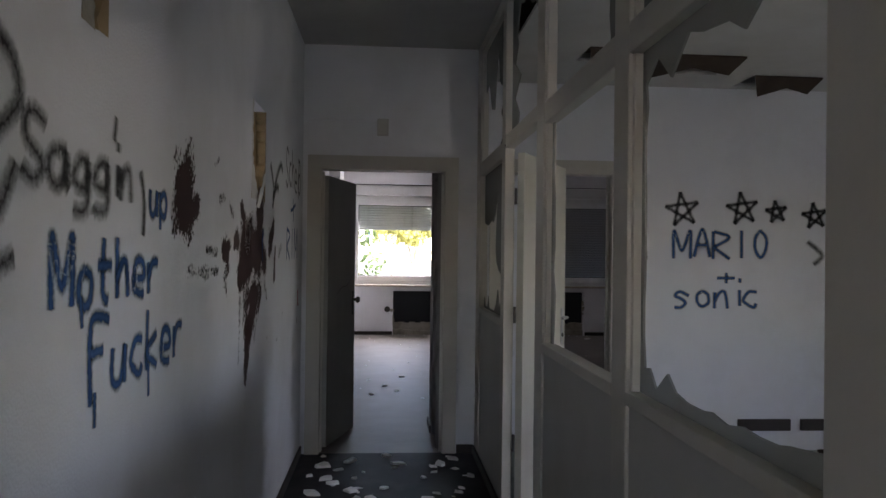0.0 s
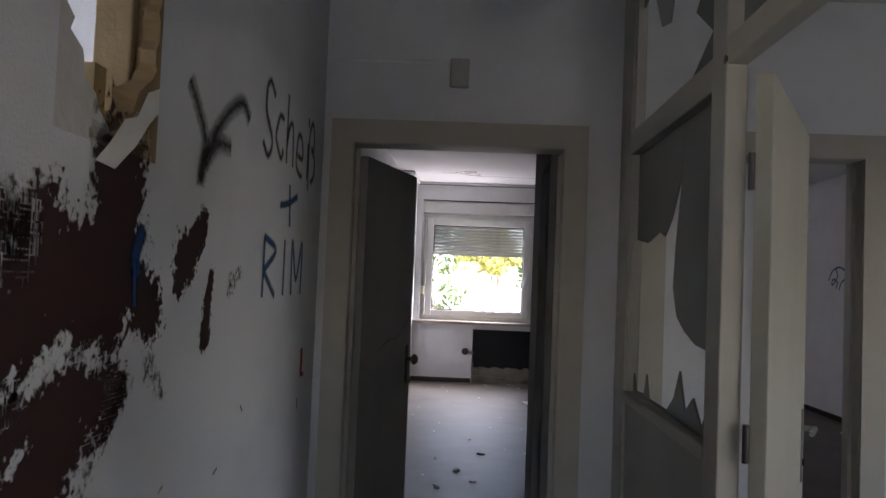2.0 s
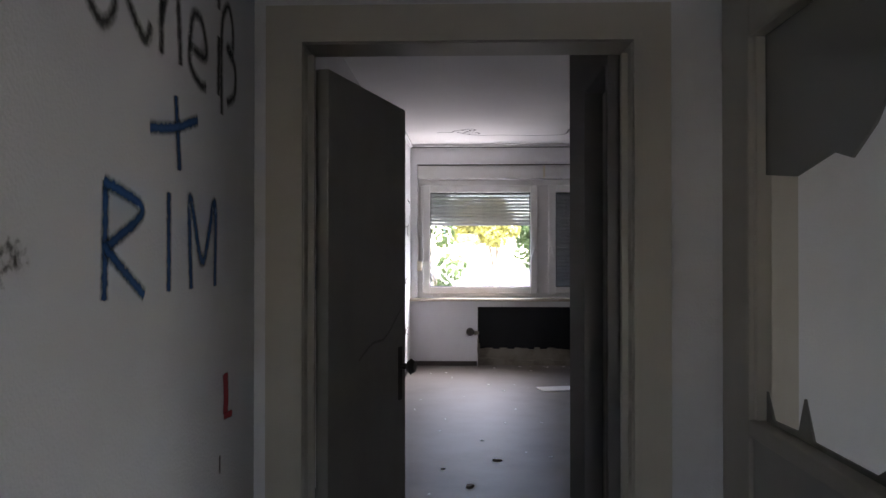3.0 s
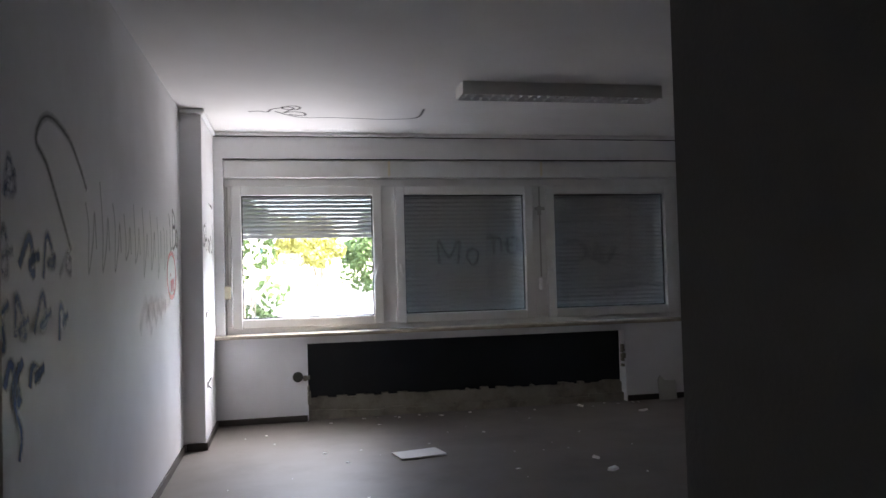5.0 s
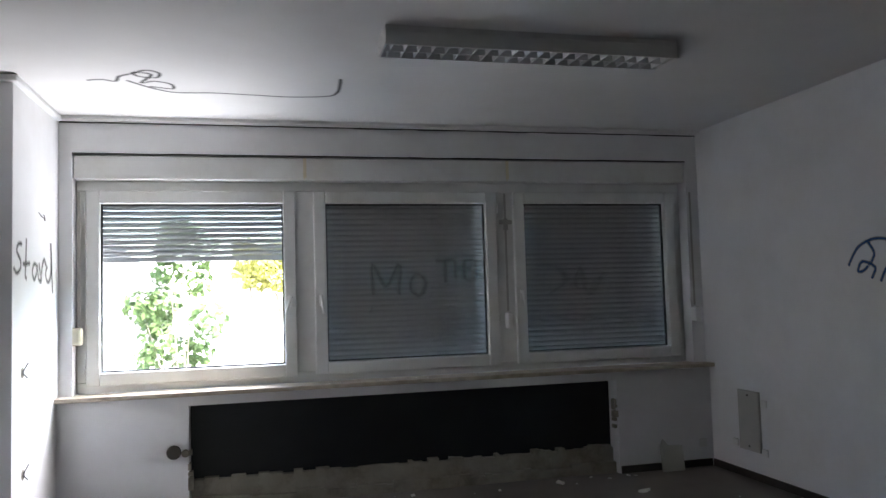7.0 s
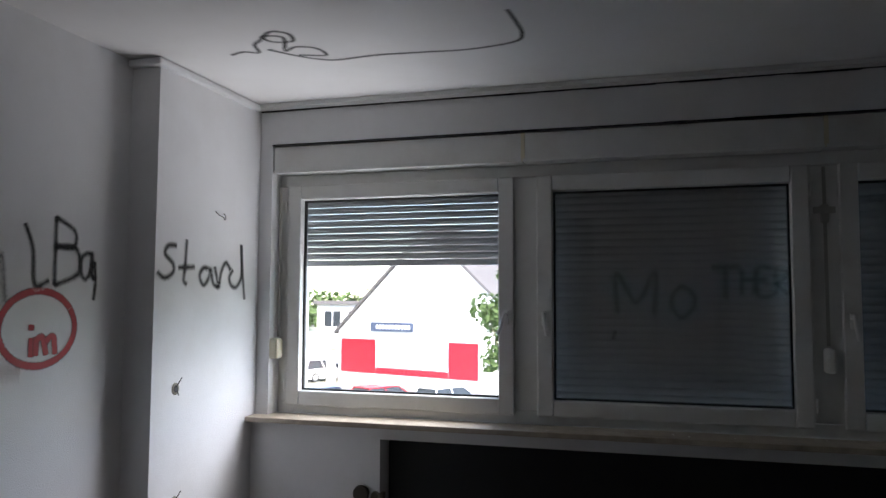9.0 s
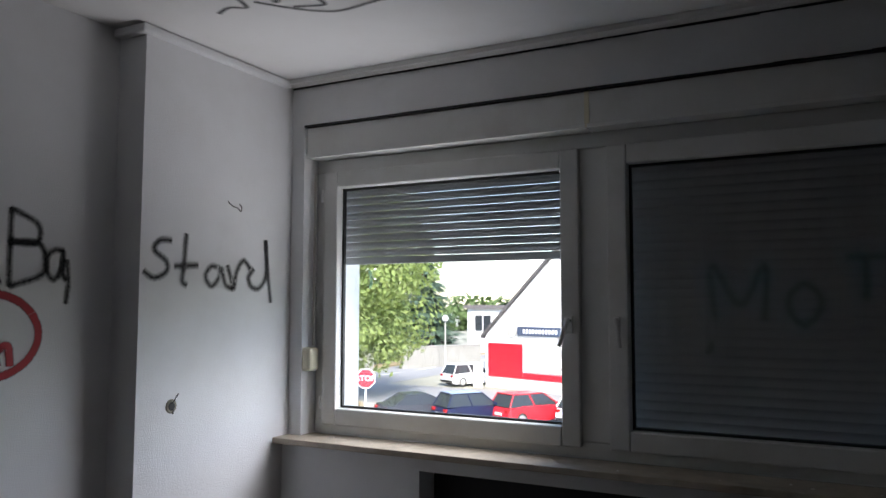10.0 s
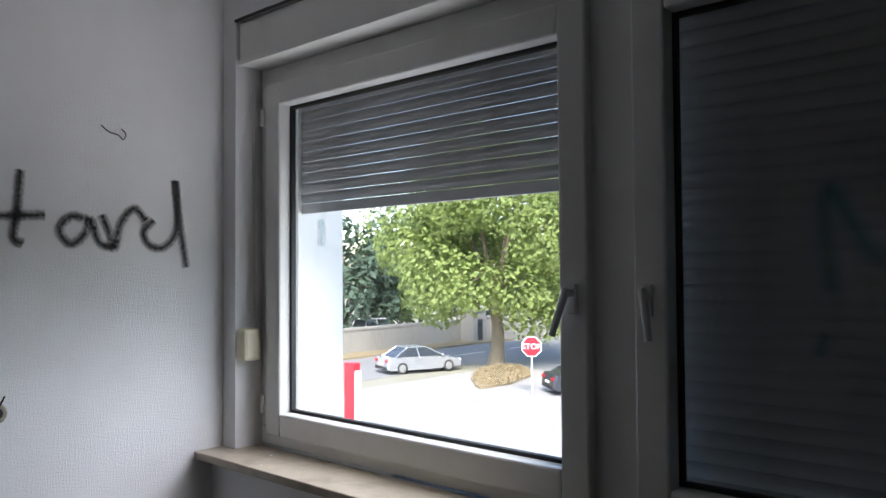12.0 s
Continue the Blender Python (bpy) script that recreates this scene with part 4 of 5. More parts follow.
s.line([(3.75, 1.55), (3.86, 1.45), (3.80, 1.38)], 0.02)
s.line([(2.36, 1.44), (2.46, 1.44), (2.52, 1.46), (2.46, 1.42), (2.53, 1.42)], 0.018)
s.make("paint_mark", S_GREY, "grey paint smudges on the wall")

# large bubble letters on the right wall; u runs towards the door

def outline(s, pts, r, w):
    """The outline of a fat letter stroke."""
    pl = smooth_line(pts, 0.03)
    n = len(pl)
    left, right = [], []
    for i, p in enumerate(pl):
        d = (pl[min(i + 1, n - 1)] - pl[max(i - 1, 0)]).normalized()
        q = Vector((-d.y, d.x)) * r
        left.append(p + q)
        right.append(p - q)
    e1 = pl[-1] + (pl[-1] - pl[-2]).normalized() * r
    e0 = pl[0] - (pl[1] - pl[0]).normalized() * r
    loop = left[::2] + [e1] + right[::-2] + [e0] + [left[0]]
    s.line([tuple(p) for p in loop], w)


s = wall_paint("right")
for pts, r in (([(-10.29, 1.65), (-10.40, 1.685), (-10.54, 1.62), (-10.43, 1.52), (-10.30, 1.41), (-10.41, 1.315), (-10.58, 1.345)], 0.05),
               ([(-10.08, 1.63), (-10.13, 1.45), (-10.19, 1.29)], 0.055), ([(-9.84, 1.63), (-9.90, 1.42), (-9.96, 1.21)], 0.055), ([(-10.06, 1.41), (-9.97, 1.43)], 0.05)):
    outline(s, pts, r, 0.013)
th = [radians(a) for a in range(0, 361, 24)]
s.line([(-9.70 + 0.16 * math.cos(a), 1.40 + 0.28 * math.sin(a)) for a in th], 0.013)
s.line([(-9.73 + 0.035 * math.cos(a), 1.42 + 0.045 * math.sin(a)) for a in th], 0.013)
for pts, r in (([(-10.37, 0.72), (-10.29, 0.88), (-10.21, 1.04)], 0.045), ([(-10.21, 1.03), (-10.18, 0.86), (-10.15, 0.70)], 0.045),
               ([(-10.08, 0.68), (-10.07, 0.86), (-10.06, 1.04)], 0.04), ([(-10.05, 1.03), (-9.99, 0.85), (-9.94, 0.69)], 0.04), ([(-9.92, 0.70), (-9.90, 0.85), (-9.87, 1.0)], 0.035),
               ([(-9.66, 0.97), (-9.76, 1.0), (-9.83, 0.85), (-9.79, 0.70), (-9.68, 0.71), (-9.69, 0.82)], 0.045),
               ([(-9.53, 1.02), (-9.46, 0.84)], 0.045), ([(-9.36, 1.02), (-9.44, 0.82), (-9.50, 0.66)], 0.045)):
    outline(s, pts, r, 0.012)
s.make("graffiti_letters", S_NAVY, "large dark blue sprayed bubble letters on the wall")
s = wall_paint("right")
rnd = random.Random(31)
stars = [(-10.68, 1.74), (-10.47, 1.84), (-10.30, 1.87), (-10.13, 1.88), (-9.87, 1.89), (-9.65, 1.88), (-9.43, 1.86), (-9.30, 1.68), (-10.79, 1.45), (-10.71, 1.29),
         (-10.61, 1.09), (-10.60, 0.90), (-10.53, 0.72), (-10.40, 0.47), (-10.15, 0.51), (-9.97, 0.45), (-9.74, 0.47), (-9.5, 0.46)]
for u, v in stars:
    w = rnd.uniform(0.065, 0.095)
    a0 = rnd.uniform(0, 60)
    s.held = ([], [], [])
    s.groups.append(s.held)
    for k in range(rnd.choice((3, 3, 4))):
        a = radians(a0 + 52 * k + rnd.uniform(-12, 12))
        e0, e1 = w * rnd.uniform(0.6, 1.15), w * rnd.uniform(0.6, 1.15)
        s.line([(u - e0 * math.cos(a), v - e0 * math.sin(a)), (u + e1 * math.cos(a), v + e1 * math.sin(a))], 0.0125, False)
s.held = None
s.make("graffiti_asterisks", S_NAVY, "ring of dark blue sprayed asterisks round the letters")
s = wall_paint("right")
s.word("Kak", -11.27, 0.50 + 0.4 * 11.27, 0.14, 0.014, 0.62, slope=0.4, seed=3)
s.word("WURST", -11.12, 0.40 + 0.4 * 11.12, 0.14, 0.014, 0.6, slope=0.4, seed=5)
s.line([(-10.63, 0.50), (-10.74, 0.38), (-10.77, 0.23)], 0.012, strength=0.8)
s.line([(-10.84, 0.40), (-10.81, 0.30), (-10.77, 0.22), (-10.68, 0.29)], 0.012, strength=0.8)
s.make("graffiti_words", S_BLUE, "small blue sprayed words low on the wall")
s = wall_paint("right")
s.line([(-12.12, 1.64), (-12.02, 1.76), (-11.86, 1.80), (-11.70, 1.75), (-11.69, 1.68), (-11.80, 1.62), (-11.86, 1.53)], 0.011)
s.line([(-11.95, 1.79), (-11.90, 1.70), (-11.98, 1.61), (-12.04, 1.60), (-12.0, 1.66), (-11.90, 1.62), (-11.93, 1.55)], 0.011)
s.make("graffiti_tag", S_BLUE, "blue looped sprayed tag")
s = wall_paint("right")
s.line([(-11.60, 1.66), (-11.56, 1.55), (-11.50, 1.41), (-11.38, 1.48), (-11.24, 1.53)], 0.014)
s.line([(-11.60, 1.66), (-11.50, 1.70), (-11.42, 1.72), (-11.48, 1.56), (-11.36, 1.62)], 0.014)
u = -11.40
for i in range(6):
    q = [rnd.uniform(-0.03, 0.03) for _ in range(6)]
    b = 1.54 + i * 0.047
    s.line([(u + q[0], b + q[1]), (u + 0.035, b + 0.16 + q[2]), (u + 0.08 + q[3], b + 0.09), (u + 0.02 + q[4], b + 0.06), (u + 0.10, b + q[5])], 0.012)
    u += 0.085
s.line([(-10.99, 1.88), (-10.90, 1.90)], 0.012)
s.line([(-10.80, 1.84), (-10.88, 1.84), (-10.84, 1.77), (-10.88, 1.72)], 0.012)
s.make("graffiti_tag", S_GREY, "slanting dark grey sprayed tag")
s = wall_paint("right")
s.line([(-11.12, 1.14), (-11.02, 1.11), (-10.90, 1.13), (-10.74, 1.10)], 0.016, strength=0.8)
s.line([(-11.06, 1.05), (-10.96, 1.08), (-10.84, 1.04)], 0.018, strength=0.8)
for k in range(3):
    s.line([(-11.0 + 0.04 * k, 1.08 - 0.02 * k), (-10.88 + 0.02 * k, 1.05 - 0.03 * k), (-10.80 + 0.01 * k, 0.98), (-10.76 - 0.02 * k, 0.93)], 0.02, strength=0.7)
s.line([(-10.72, 0.99), (-10.76, 1.03), (-10.80, 0.98), (-10.75, 0.94), (-10.70, 0.97)], 0.012, strength=0.8)
s.make("graffiti_tag", S_GREY, "misty grey sprayed smear on the wall")

s = wall_paint("left")
s.line([(12.10, 1.95), (12.15, 1.84), (12.17, 1.68), (12.25, 1.70)], 0.014)
s.word("B", 12.28, 1.69, 0.32, 0.014, 0.50)
s.word("a", 12.45, 1.72, 0.22, 0.014, 0.40)
s.line([(12.54, 1.80), (12.55, 1.70), (12.54, 1.61)], 0.013)
s.make("graffiti_letters", S_BLACK, "black misty sprayed letters on the wall")
s = wall_paint("left")
s.line([(12.20 + 0.22 * math.cos(radians(a)), 1.48 + 0.17 * math.sin(radians(a))) for a in range(30, 400, 20)], 0.013)
s.word("im", 12.12, 1.36, 0.14, 0.013, 0.85)
s.make("graffiti_circle", S_RED, "red sprayed circle with letters")
s = wall_paint("left")
s.line([(9.42, 1.58), (9.25, 1.75), (9.10, 1.89), (8.98, 1.96), (9.05, 2.05), (9.18, 2.08), (9.40, 2.04), (9.55, 1.96), (9.68, 1.86)], 0.018)
for i in range(9):
    u = 9.66 + i * 0.27
    s.line([(u, 1.83 + rnd.uniform(-0.05, 0.1)), (u + 0.05, 1.68 + rnd.uniform(-0.05, 0.1)), (u + 0.04, 1.52 + rnd.uniform(-0.06, 0.06)), (u + 0.12, 1.62), (u + 0.16, 1.78 + rnd.uniform(-0.05, 0.05)), (u + 0.19, 1.60)], 0.016, strength=0.75)
s.make("graffiti_tag", S_GREY, "tall grey sprayed scrawl on the wall")
s = wall_paint("left")
for u0, v, n in ((8.40, 1.72, 2), (8.30, 1.49, 5), (8.30, 1.26, 5), (8.40, 1.08, 3)):
    u = u0
    for i in range(n):
        q = [rnd.uniform(-0.04, 0.04) for _ in range(8)]
        s.line([(u + q[0], v + q[1]), (u + 0.06 + q[2], v + 0.11 + q[3]), (u + 0.12, v + q[4]), (u + 0.05 + q[5], v + 0.03), (u + 0.16 + q[6], v + 0.09 + q[7])], 0.02, strength=rnd.uniform(0.6, 0.95))
        u += rnd.uniform(0.2, 0.27)
s.line([(8.78, 1.18), (8.74, 1.05), (8.80, 0.95), (8.78, 0.86)], 0.018, strength=0.8)
s.make("graffiti_scrawl", S_NAVY, "rows of dark blue illegible sprayed scrawl", piece="stroke")
s = wall_paint("left")
for i in range(5):
    s.line([(10.9 + i * 0.2, 1.15 + 0.03 * i), (11.1 + i * 0.2, 1.3), (11.3 + i * 0.2, 1.1 + 0.05 * i)], 0.05)
s.make("paint_smear", S_PINK, "faint reddish paint smear on the wall")
s = wall_paint("pier")
for letter in ([[(12.96, 1.91), (12.89, 1.905), (12.86, 1.86), (12.93, 1.81), (12.93, 1.76), (12.86, 1.73), (12.80, 1.76)]],
               [[(13.05, 1.95), (13.04, 1.80), (13.03, 1.72), (13.06, 1.70)], [(12.98, 1.79), (13.06, 1.795), (13.13, 1.80)]],
               [[(13.28, 1.79), (13.22, 1.80), (13.18, 1.75), (13.22, 1.70), (13.27, 1.74), (13.29, 1.79), (13.32, 1.71), (13.37, 1.69)]],
               [[(13.33, 1.81), (13.36, 1.74), (13.38, 1.69), (13.40, 1.78), (13.45, 1.84), (13.50, 1.80)]],
               [[(13.53, 1.80), (13.49, 1.75), (13.52, 1.70), (13.58, 1.70), (13.63, 1.78), (13.62, 1.96)], [(13.62, 1.96), (13.64, 1.80), (13.67, 1.62)]]):
    s.held = ([], [], [])
    s.groups.append(s.held)
    for pts in letter:
        s.line(pts, 0.016)
s.held = None
s.make("graffiti_word", S_BLACK, "dark grey sprayed word on the pier")
s = wall_paint("ceiling")
s.line([(0.27, -12.83), (0.36, -12.80), (0.43, -12.83), (0.47, -12.72), (0.54, -12.66), (0.64, -12.57), (0.71, -12.62), (0.68, -12.72), (0.58, -12.70), (0.57, -12.62), (0.66, -12.66), (0.58, -12.84), (0.66, -12.80), (0.75, -12.85), (0.75, -12.96), (0.62, -12.92)], 0.014)
s.line([(0.50, -12.80), (0.60, -12.93), (0.70, -13.02), (0.79, -13.05), (1.0, -13.03), (1.26, -13.05), (1.5, -13.07), (1.74, -13.02), (1.80, -12.92), (1.80, -12.75), (1.79, -12.6)], 0.014)
s.make("graffiti_squiggle", S_GREY, "grey sprayed looped line on the ceiling")
s = wall_paint("pane")
s.word("M", 2.17, 1.55, 0.24, 0.016, 0.9, seed=3)
s.word("O", 2.46, 1.53, 0.18, 0.016, 0.9, seed=4)
s.word("T", 2.70, 1.63, 0.18, 0.016, 0.8, seed=5)
s.word("HER", 2.86, 1.65, 0.15, 0.013, 0.48, seed=6)
s.line([(2.16, 1.44), (2.14, 1.39)], 0.014)
s.make("graffiti_word", S_FAINT, "faint teal sprayed word on the closed window's pane")
s = wall_paint("pane")
s.line([(3.62, 1.76), (3.76, 1.74), (3.84, 1.62), (3.70, 1.52)], 0.03, strength=0.8)
s.line([(3.92, 1.55), (3.98, 1.72), (4.05, 1.50), (4.2, 1.68)], 0.03, strength=0.8)
s.make("graffiti_mark", S_FAINTER, "barely visible sprayed marks on the closed window's pane")


# one short pale cyan stroke near the clear pane's left edge
s = wall_paint("pane")
s.line([(0.315, 1.80), (0.325, 1.75), (0.318, 1.70)], 0.022)
s.make("paint_mark", S_CYAN, "small pale cyan mark on the clear pane")


def splat(name, label, smears, seed, material=S_OX, strength=1.0, step=0.008):
    """Dark smeared paint on the corridor's left wall: smears of (y, z, r, y, z, r), streaked downwards."""
    y0, y1 = min(min(b[0] - b[2], b[3] - b[5]) for b in smears) - 0.06, max(max(b[0] + b[2], b[3] + b[5]) for b in smears) + 0.06
    z0, z1 = min(min(b[1] - b[2], b[4] - b[5]) for b in smears) - 0.06, max(max(b[1] + b[2], b[4] + b[5]) for b in smears) + 0.06
    ny, nz = int((y1 - y0) / step), int((z1 - z0) / step)
    verts, cover, faces = [], [], []
    for j in range(nz + 1):
        for i in range(ny + 1):
            y, z = y0 + i * step, z0 + j * step
            f = -9.0
            for a, b, r, c, d, q in smears:
                dy, dz = c - a, d - b
                t = max(0.0, min(1.0, ((y - a) * dy + (z - b) * dz) / max(1e-6, dy * dy + dz * dz)))
                f = max(f, 1.3 - math.hypot(y - a - dy * t, z - b - dz * t) / (r + (q - r) * t))
            k = y * 0.8 - z * 0.6
            q = noise.noise(Vector((y * 9 + seed, z * 6, 0.3))) + 0.6 * noise.noise(Vector((k * 30 + seed, z * 14, 1.7))) + 0.5 * noise.noise(Vector((k * 70, z * 22, 5.1 + seed)))
            f = max(0.0, min(1.7, f * 1.75 + q * 1.2)) * strength if f > -0.6 else 0.0
            if i in (0, ny) or j in (0, nz):
                f = 0.0
            verts.append((0.0315, y, z))
            cover.append(f * 0.75)
    for j in range(nz):
        for i in range(ny):
            a = j * (ny + 1) + i
            idx = (a, a + 1, a + ny + 2, a + ny + 1)
            if max(cover[k] for k in idx) > 0:
                faces.append(idx)
    me = bpy.data.meshes.new(name)
    me.from_pydata(verts, [], faces)
    a = me.attributes.new("cover", "FLOAT", "POINT")
    a.data.foreach_set("value", cover)
    me.materials.append(material)
    tagged(new(name, me), label, "paint stain")


splat("paint_stain", "dark oxblood paint smeared down the wall below the hole",
      [(4.02, 1.64, 0.09, 4.0, 1.46, 0.13), (3.97, 1.48, 0.10, 3.62, 1.42, 0.09), (3.66, 1.42, 0.09, 3.56, 1.33, 0.06), (4.06, 1.44, 0.06, 4.20, 1.36, 0.06),
       (3.58, 1.60, 0.022, 3.66, 1.54, 0.03), (3.80, 1.42, 0.09, 3.66, 1.33, 0.07), (3.50, 1.47, 0.04, 3.44, 1.46, 0.02)], 3)
splat("paint_stain", "dark oxblood paint wedge running to a point low on the wall",
      [(4.02, 1.235, 0.05, 3.70, 1.22, 0.06), (3.90, 1.20, 0.08, 3.74, 1.08, 0.08), (3.74, 1.10, 0.08, 3.70, 0.88, 0.025)], 7)
splat("paint_stain", "dark oxblood paint blot on the wall", [(2.72, 1.68, 0.03, 2.70, 1.58, 0.09), (2.70, 1.60, 0.10, 2.68, 1.54, 0.08), (2.82, 1.57, 0.04, 2.66, 1.50, 0.03)], 11)
splat("paint_stain", "dark oxblood paint streak on the wall", [(4.46, 1.545, 0.035, 4.36, 1.48, 0.055), (4.37, 1.48, 0.04, 4.33, 1.43, 0.03), (4.53, 1.44, 0.022, 4.51, 1.30, 0.025)], 17)
splat("paint_stain", "dark oxblood paint blot with drips", [(3.24, 1.43, 0.03, 3.33, 1.44, 0.03), (3.30, 1.42, 0.05, 3.31, 1.36, 0.035)], 23)
splat("paint_stain", "small dark paint flecks on the wall", [(3.17, 1.605, 0.022, 3.25, 1.62, 0.02), (3.33, 1.60, 0.015, 3.40, 1.56, 0.018), (3.70, 1.53, 0.05, 3.72, 1.48, 0.05), (2.98, 1.43, 0.02, 3.12, 1.42, 0.02), (3.04, 1.355, 0.015, 3.14, 1.35, 0.015), (3.08, 1.72, 0.012, 3.14, 1.75, 0.01)], 29, S_FLECK, 0.7)
splat("paint_stain", "faint dark flecks of dried paint", [(2.75, 1.36, 0.03, 3.0, 1.35, 0.02), (3.56, 1.20, 0.03, 3.54, 0.98, 0.02), (4.08, 1.24, 0.03, 3.92, 1.04, 0.03), (4.26, 0.98, 0.012, 4.30, 1.0, 0.01), (4.68, 1.42, 0.03, 4.76, 1.45, 0.03), (4.2, 1.26, 0.03, 4.26, 1.2, 0.02), (3.26, 1.33, 0.03, 3.30, 1.26, 0.01)], 37, S_FLECK, 0.55)

# ---- debris ----
def chip(seed, size):
    rnd = random.Random(seed)
    bm = bmesh.new()
    n = rnd.randint(5, 8)
    lo, hi = [], []
    for k in range(n):
        a = 6.2832 * k / n + rnd.uniform(-0.3, 0.3)
        r = size * rnd.uniform(0.45, 1.0)
        p = (r * math.cos(a), r * math.sin(a) * 0.7)
        lo.append(bm.verts.new((*p, 0)))
        hi.append(bm.verts.new((p[0] * 0.92, p[1] * 0.92, size * rnd.uniform(0.12, 0.3))))
    bm.faces.new(hi)
    bm.faces.new(lo[::-1])
    for k in range(n):
        bm.faces.new((lo[k], lo[(k + 1) % n], hi[(k + 1) % n], hi[k]))
    return bm


kinds = []
for i in range(8):
    me = bpy.data.meshes.new("plaster_chip")
    bm = chip(40 + i, 1.0)
    bm.to_mesh(me)
    bm.free()
    me.materials.append(M_PLASTER)
    kinds.append(me)


def drop(x, y, size, rnd, label="white plaster chip lying on the floor", group="plaster chips"):
    o = new("plaster_chip", rnd.choice(kinds))
    o.location, o.rotation_euler = (x, y, 0.001), (0, 0, rnd.uniform(0, 6))
    o.scale = (size, size, size * rnd.uniform(0.5, 1.2))
    tagged(o, label, "plaster chip", group)


rnd = random.Random(77)
for x, y, sz in ((0.85, 12.34, 0.035), (2.87, 11.54, 0.05), (2.84, 11.19, 0.07), (0.36, 13.2, 0.03), (1.74, 11.97, 0.02), (4.39, 11.72, 0.09), (4.43, 11.52, 0.09), (4.73, 11.02, 0.08),
                 (4.66, 10.39, 0.10), (4.9, 10.3, 0.09), (4.38, 12.23, 0.07), (4.18, 11.77, 0.06), (4.08, 13.22, 0.06), (3.59, 13.66, 0.06), (3.93, 10.68, 0.08), (0.5, 8.1, 0.04), (0.62, 8.6, 0.05), (0.75, 8.3, 0.05), (0.82, 9.2, 0.05), (1.0, 7.9, 0.03)):
    drop(x, y, sz, rnd)
for i in range(70):
    drop(rnd.uniform(0.0, 4.9), rnd.uniform(7.2, 13.6), rnd.uniform(0.006, 0.022), rnd)
for i in range(70):
    drop(rnd.uniform(0.15, 1.2), 5.8 - 2.2 * rnd.random() ** 1.3, rnd.uniform(0.015, 0.075), rnd, "white plaster flake on the black corridor floor", "corridor flakes")
for i in range(30):
    drop(rnd.uniform(1.5, 3.9), rnd.uniform(4.2, 5.7), rnd.uniform(0.02, 0.08), rnd, "white plaster flake on the side room floor", "side room flakes")
for i in range(16):
    drop(rnd.uniform(0.85, 4.3), 13.70 + rnd.uniform(-0.12, 0.06), rnd.uniform(0.01, 0.035), rnd, "plaster crumb beside the niche", "niche crumbs")
for i in range(14):
    o = new("sill_crumb", rnd.choice(kinds))
    o.location, o.rotation_euler = (rnd.uniform(0.0, 4.8), rnd.uniform(13.73, 13.9), 0.879), (0, 0, rnd.uniform(0, 6))
    q = rnd.uniform(0.004, 0.012)
    o.scale = (q, q, q * 0.7)
    tagged(o, "small plaster crumb lying on the window sill", "plaster crumb", "sill crumbs")
tile = thing("loose_tile", "white square tile lying on the floor", "tile", (1.58, 12.06, 0.0))
tile.rotation_euler = (0, 0, radians(12))
part("body", box(-0.19, 0.19, -0.12, 0.12, 0.002, 0.016, 0.003), M_PAPER, tile)
for i in range(6):
    rb = thing("rubble_piece", "broken dark board piece in the side room", "rubble", (3.2 + i * 0.15 + rnd.uniform(-0.05, 0.05), 5.45 + rnd.uniform(-0.2, 0.15), 0.0), "rubble pieces")
    rb.rotation_euler = (0, radians(-8 * (i % 3)), rnd.uniform(0, 3))
    part("piece", box(-0.16, 0.16, -0.06, 0.06, 0.03, 0.05, 0.003), (M_BOARD, M_BROWN, M_BOARD)[i % 3], rb)

# ---- outside: street below the window ----
G = -3.9
M_ASPH = mat("asphalt", (0.22, 0.22, 0.22), 0.85, vary=0.2, scale=0.7, bump=0.2, bump_scale=20, stain=(0.12, 0.115, 0.11), stain_amount=0.6, stain_scale=0.15)
M_LOT = mat("pale_forecourt", (0.3, 0.29, 0.28), 0.9, vary=0.15, scale=0.8, bump=0.2, bump_scale=15)
M_GROUND = mat("ground", (0.24, 0.23, 0.18), 0.95, vary=0.3, scale=0.4)
M_DRY = mat("dry_grass", (0.24, 0.19, 0.11), 0.95, vary=0.4, scale=3)
M_LEAF = mat("plane_tree_leaf", (0.25, 0.32, 0.10), 0.6, vary=0.35, scale=0.5)


def translucent(m, share):
    """Leaves let light through."""
    N, L = m.node_tree.nodes, m.node_tree.links
    p, out = N["Principled BSDF"], N["Material Output"]
    t, mx = N.new("ShaderNodeBsdfTranslucent"), N.new("ShaderNodeMixShader")
    L.new(p.inputs["Base Color"].links[0].from_socket, t.inputs["Color"])
    mx.inputs["Fac"].default_value = share
    L.new(p.outputs[0], mx.inputs[1])
    L.new(t.outputs[0], mx.inputs[2])
    L.new(mx.outputs[0], out.inputs["Surface"])


M_LEAFY = mat("yellow_green_leaf", (0.36, 0.35, 0.10), 0.6, vary=0.4, scale=0.6)
M_LEAFD = mat("dark_conifer_leaf", (0.05, 0.085, 0.055), 0.7, vary=0.5, scale=0.8)
M_LEAFM = mat("mid_green_leaf", (0.09, 0.14, 0.045), 0.7, vary=0.5, scale=0.5)
translucent(M_LEAF, 0.45)
translucent(M_LEAFY, 0.45)
translucent(M_LEAFM, 0.4)
M_BARK = mat("plane_bark", (0.2, 0.165, 0.12), 0.9, vary=0.4, scale=3, bump=0.6, bump_scale=8)
M_STONE = mat("grey_stone_wall", (0.27, 0.26, 0.24), 0.9, vary=0.3, scale=2.5, bump=0.6, bump_scale=6)
M_CARS = mat("silver_car_paint", (0.45, 0.47, 0.5), 0.25, metal=0.6, vary=0.03)
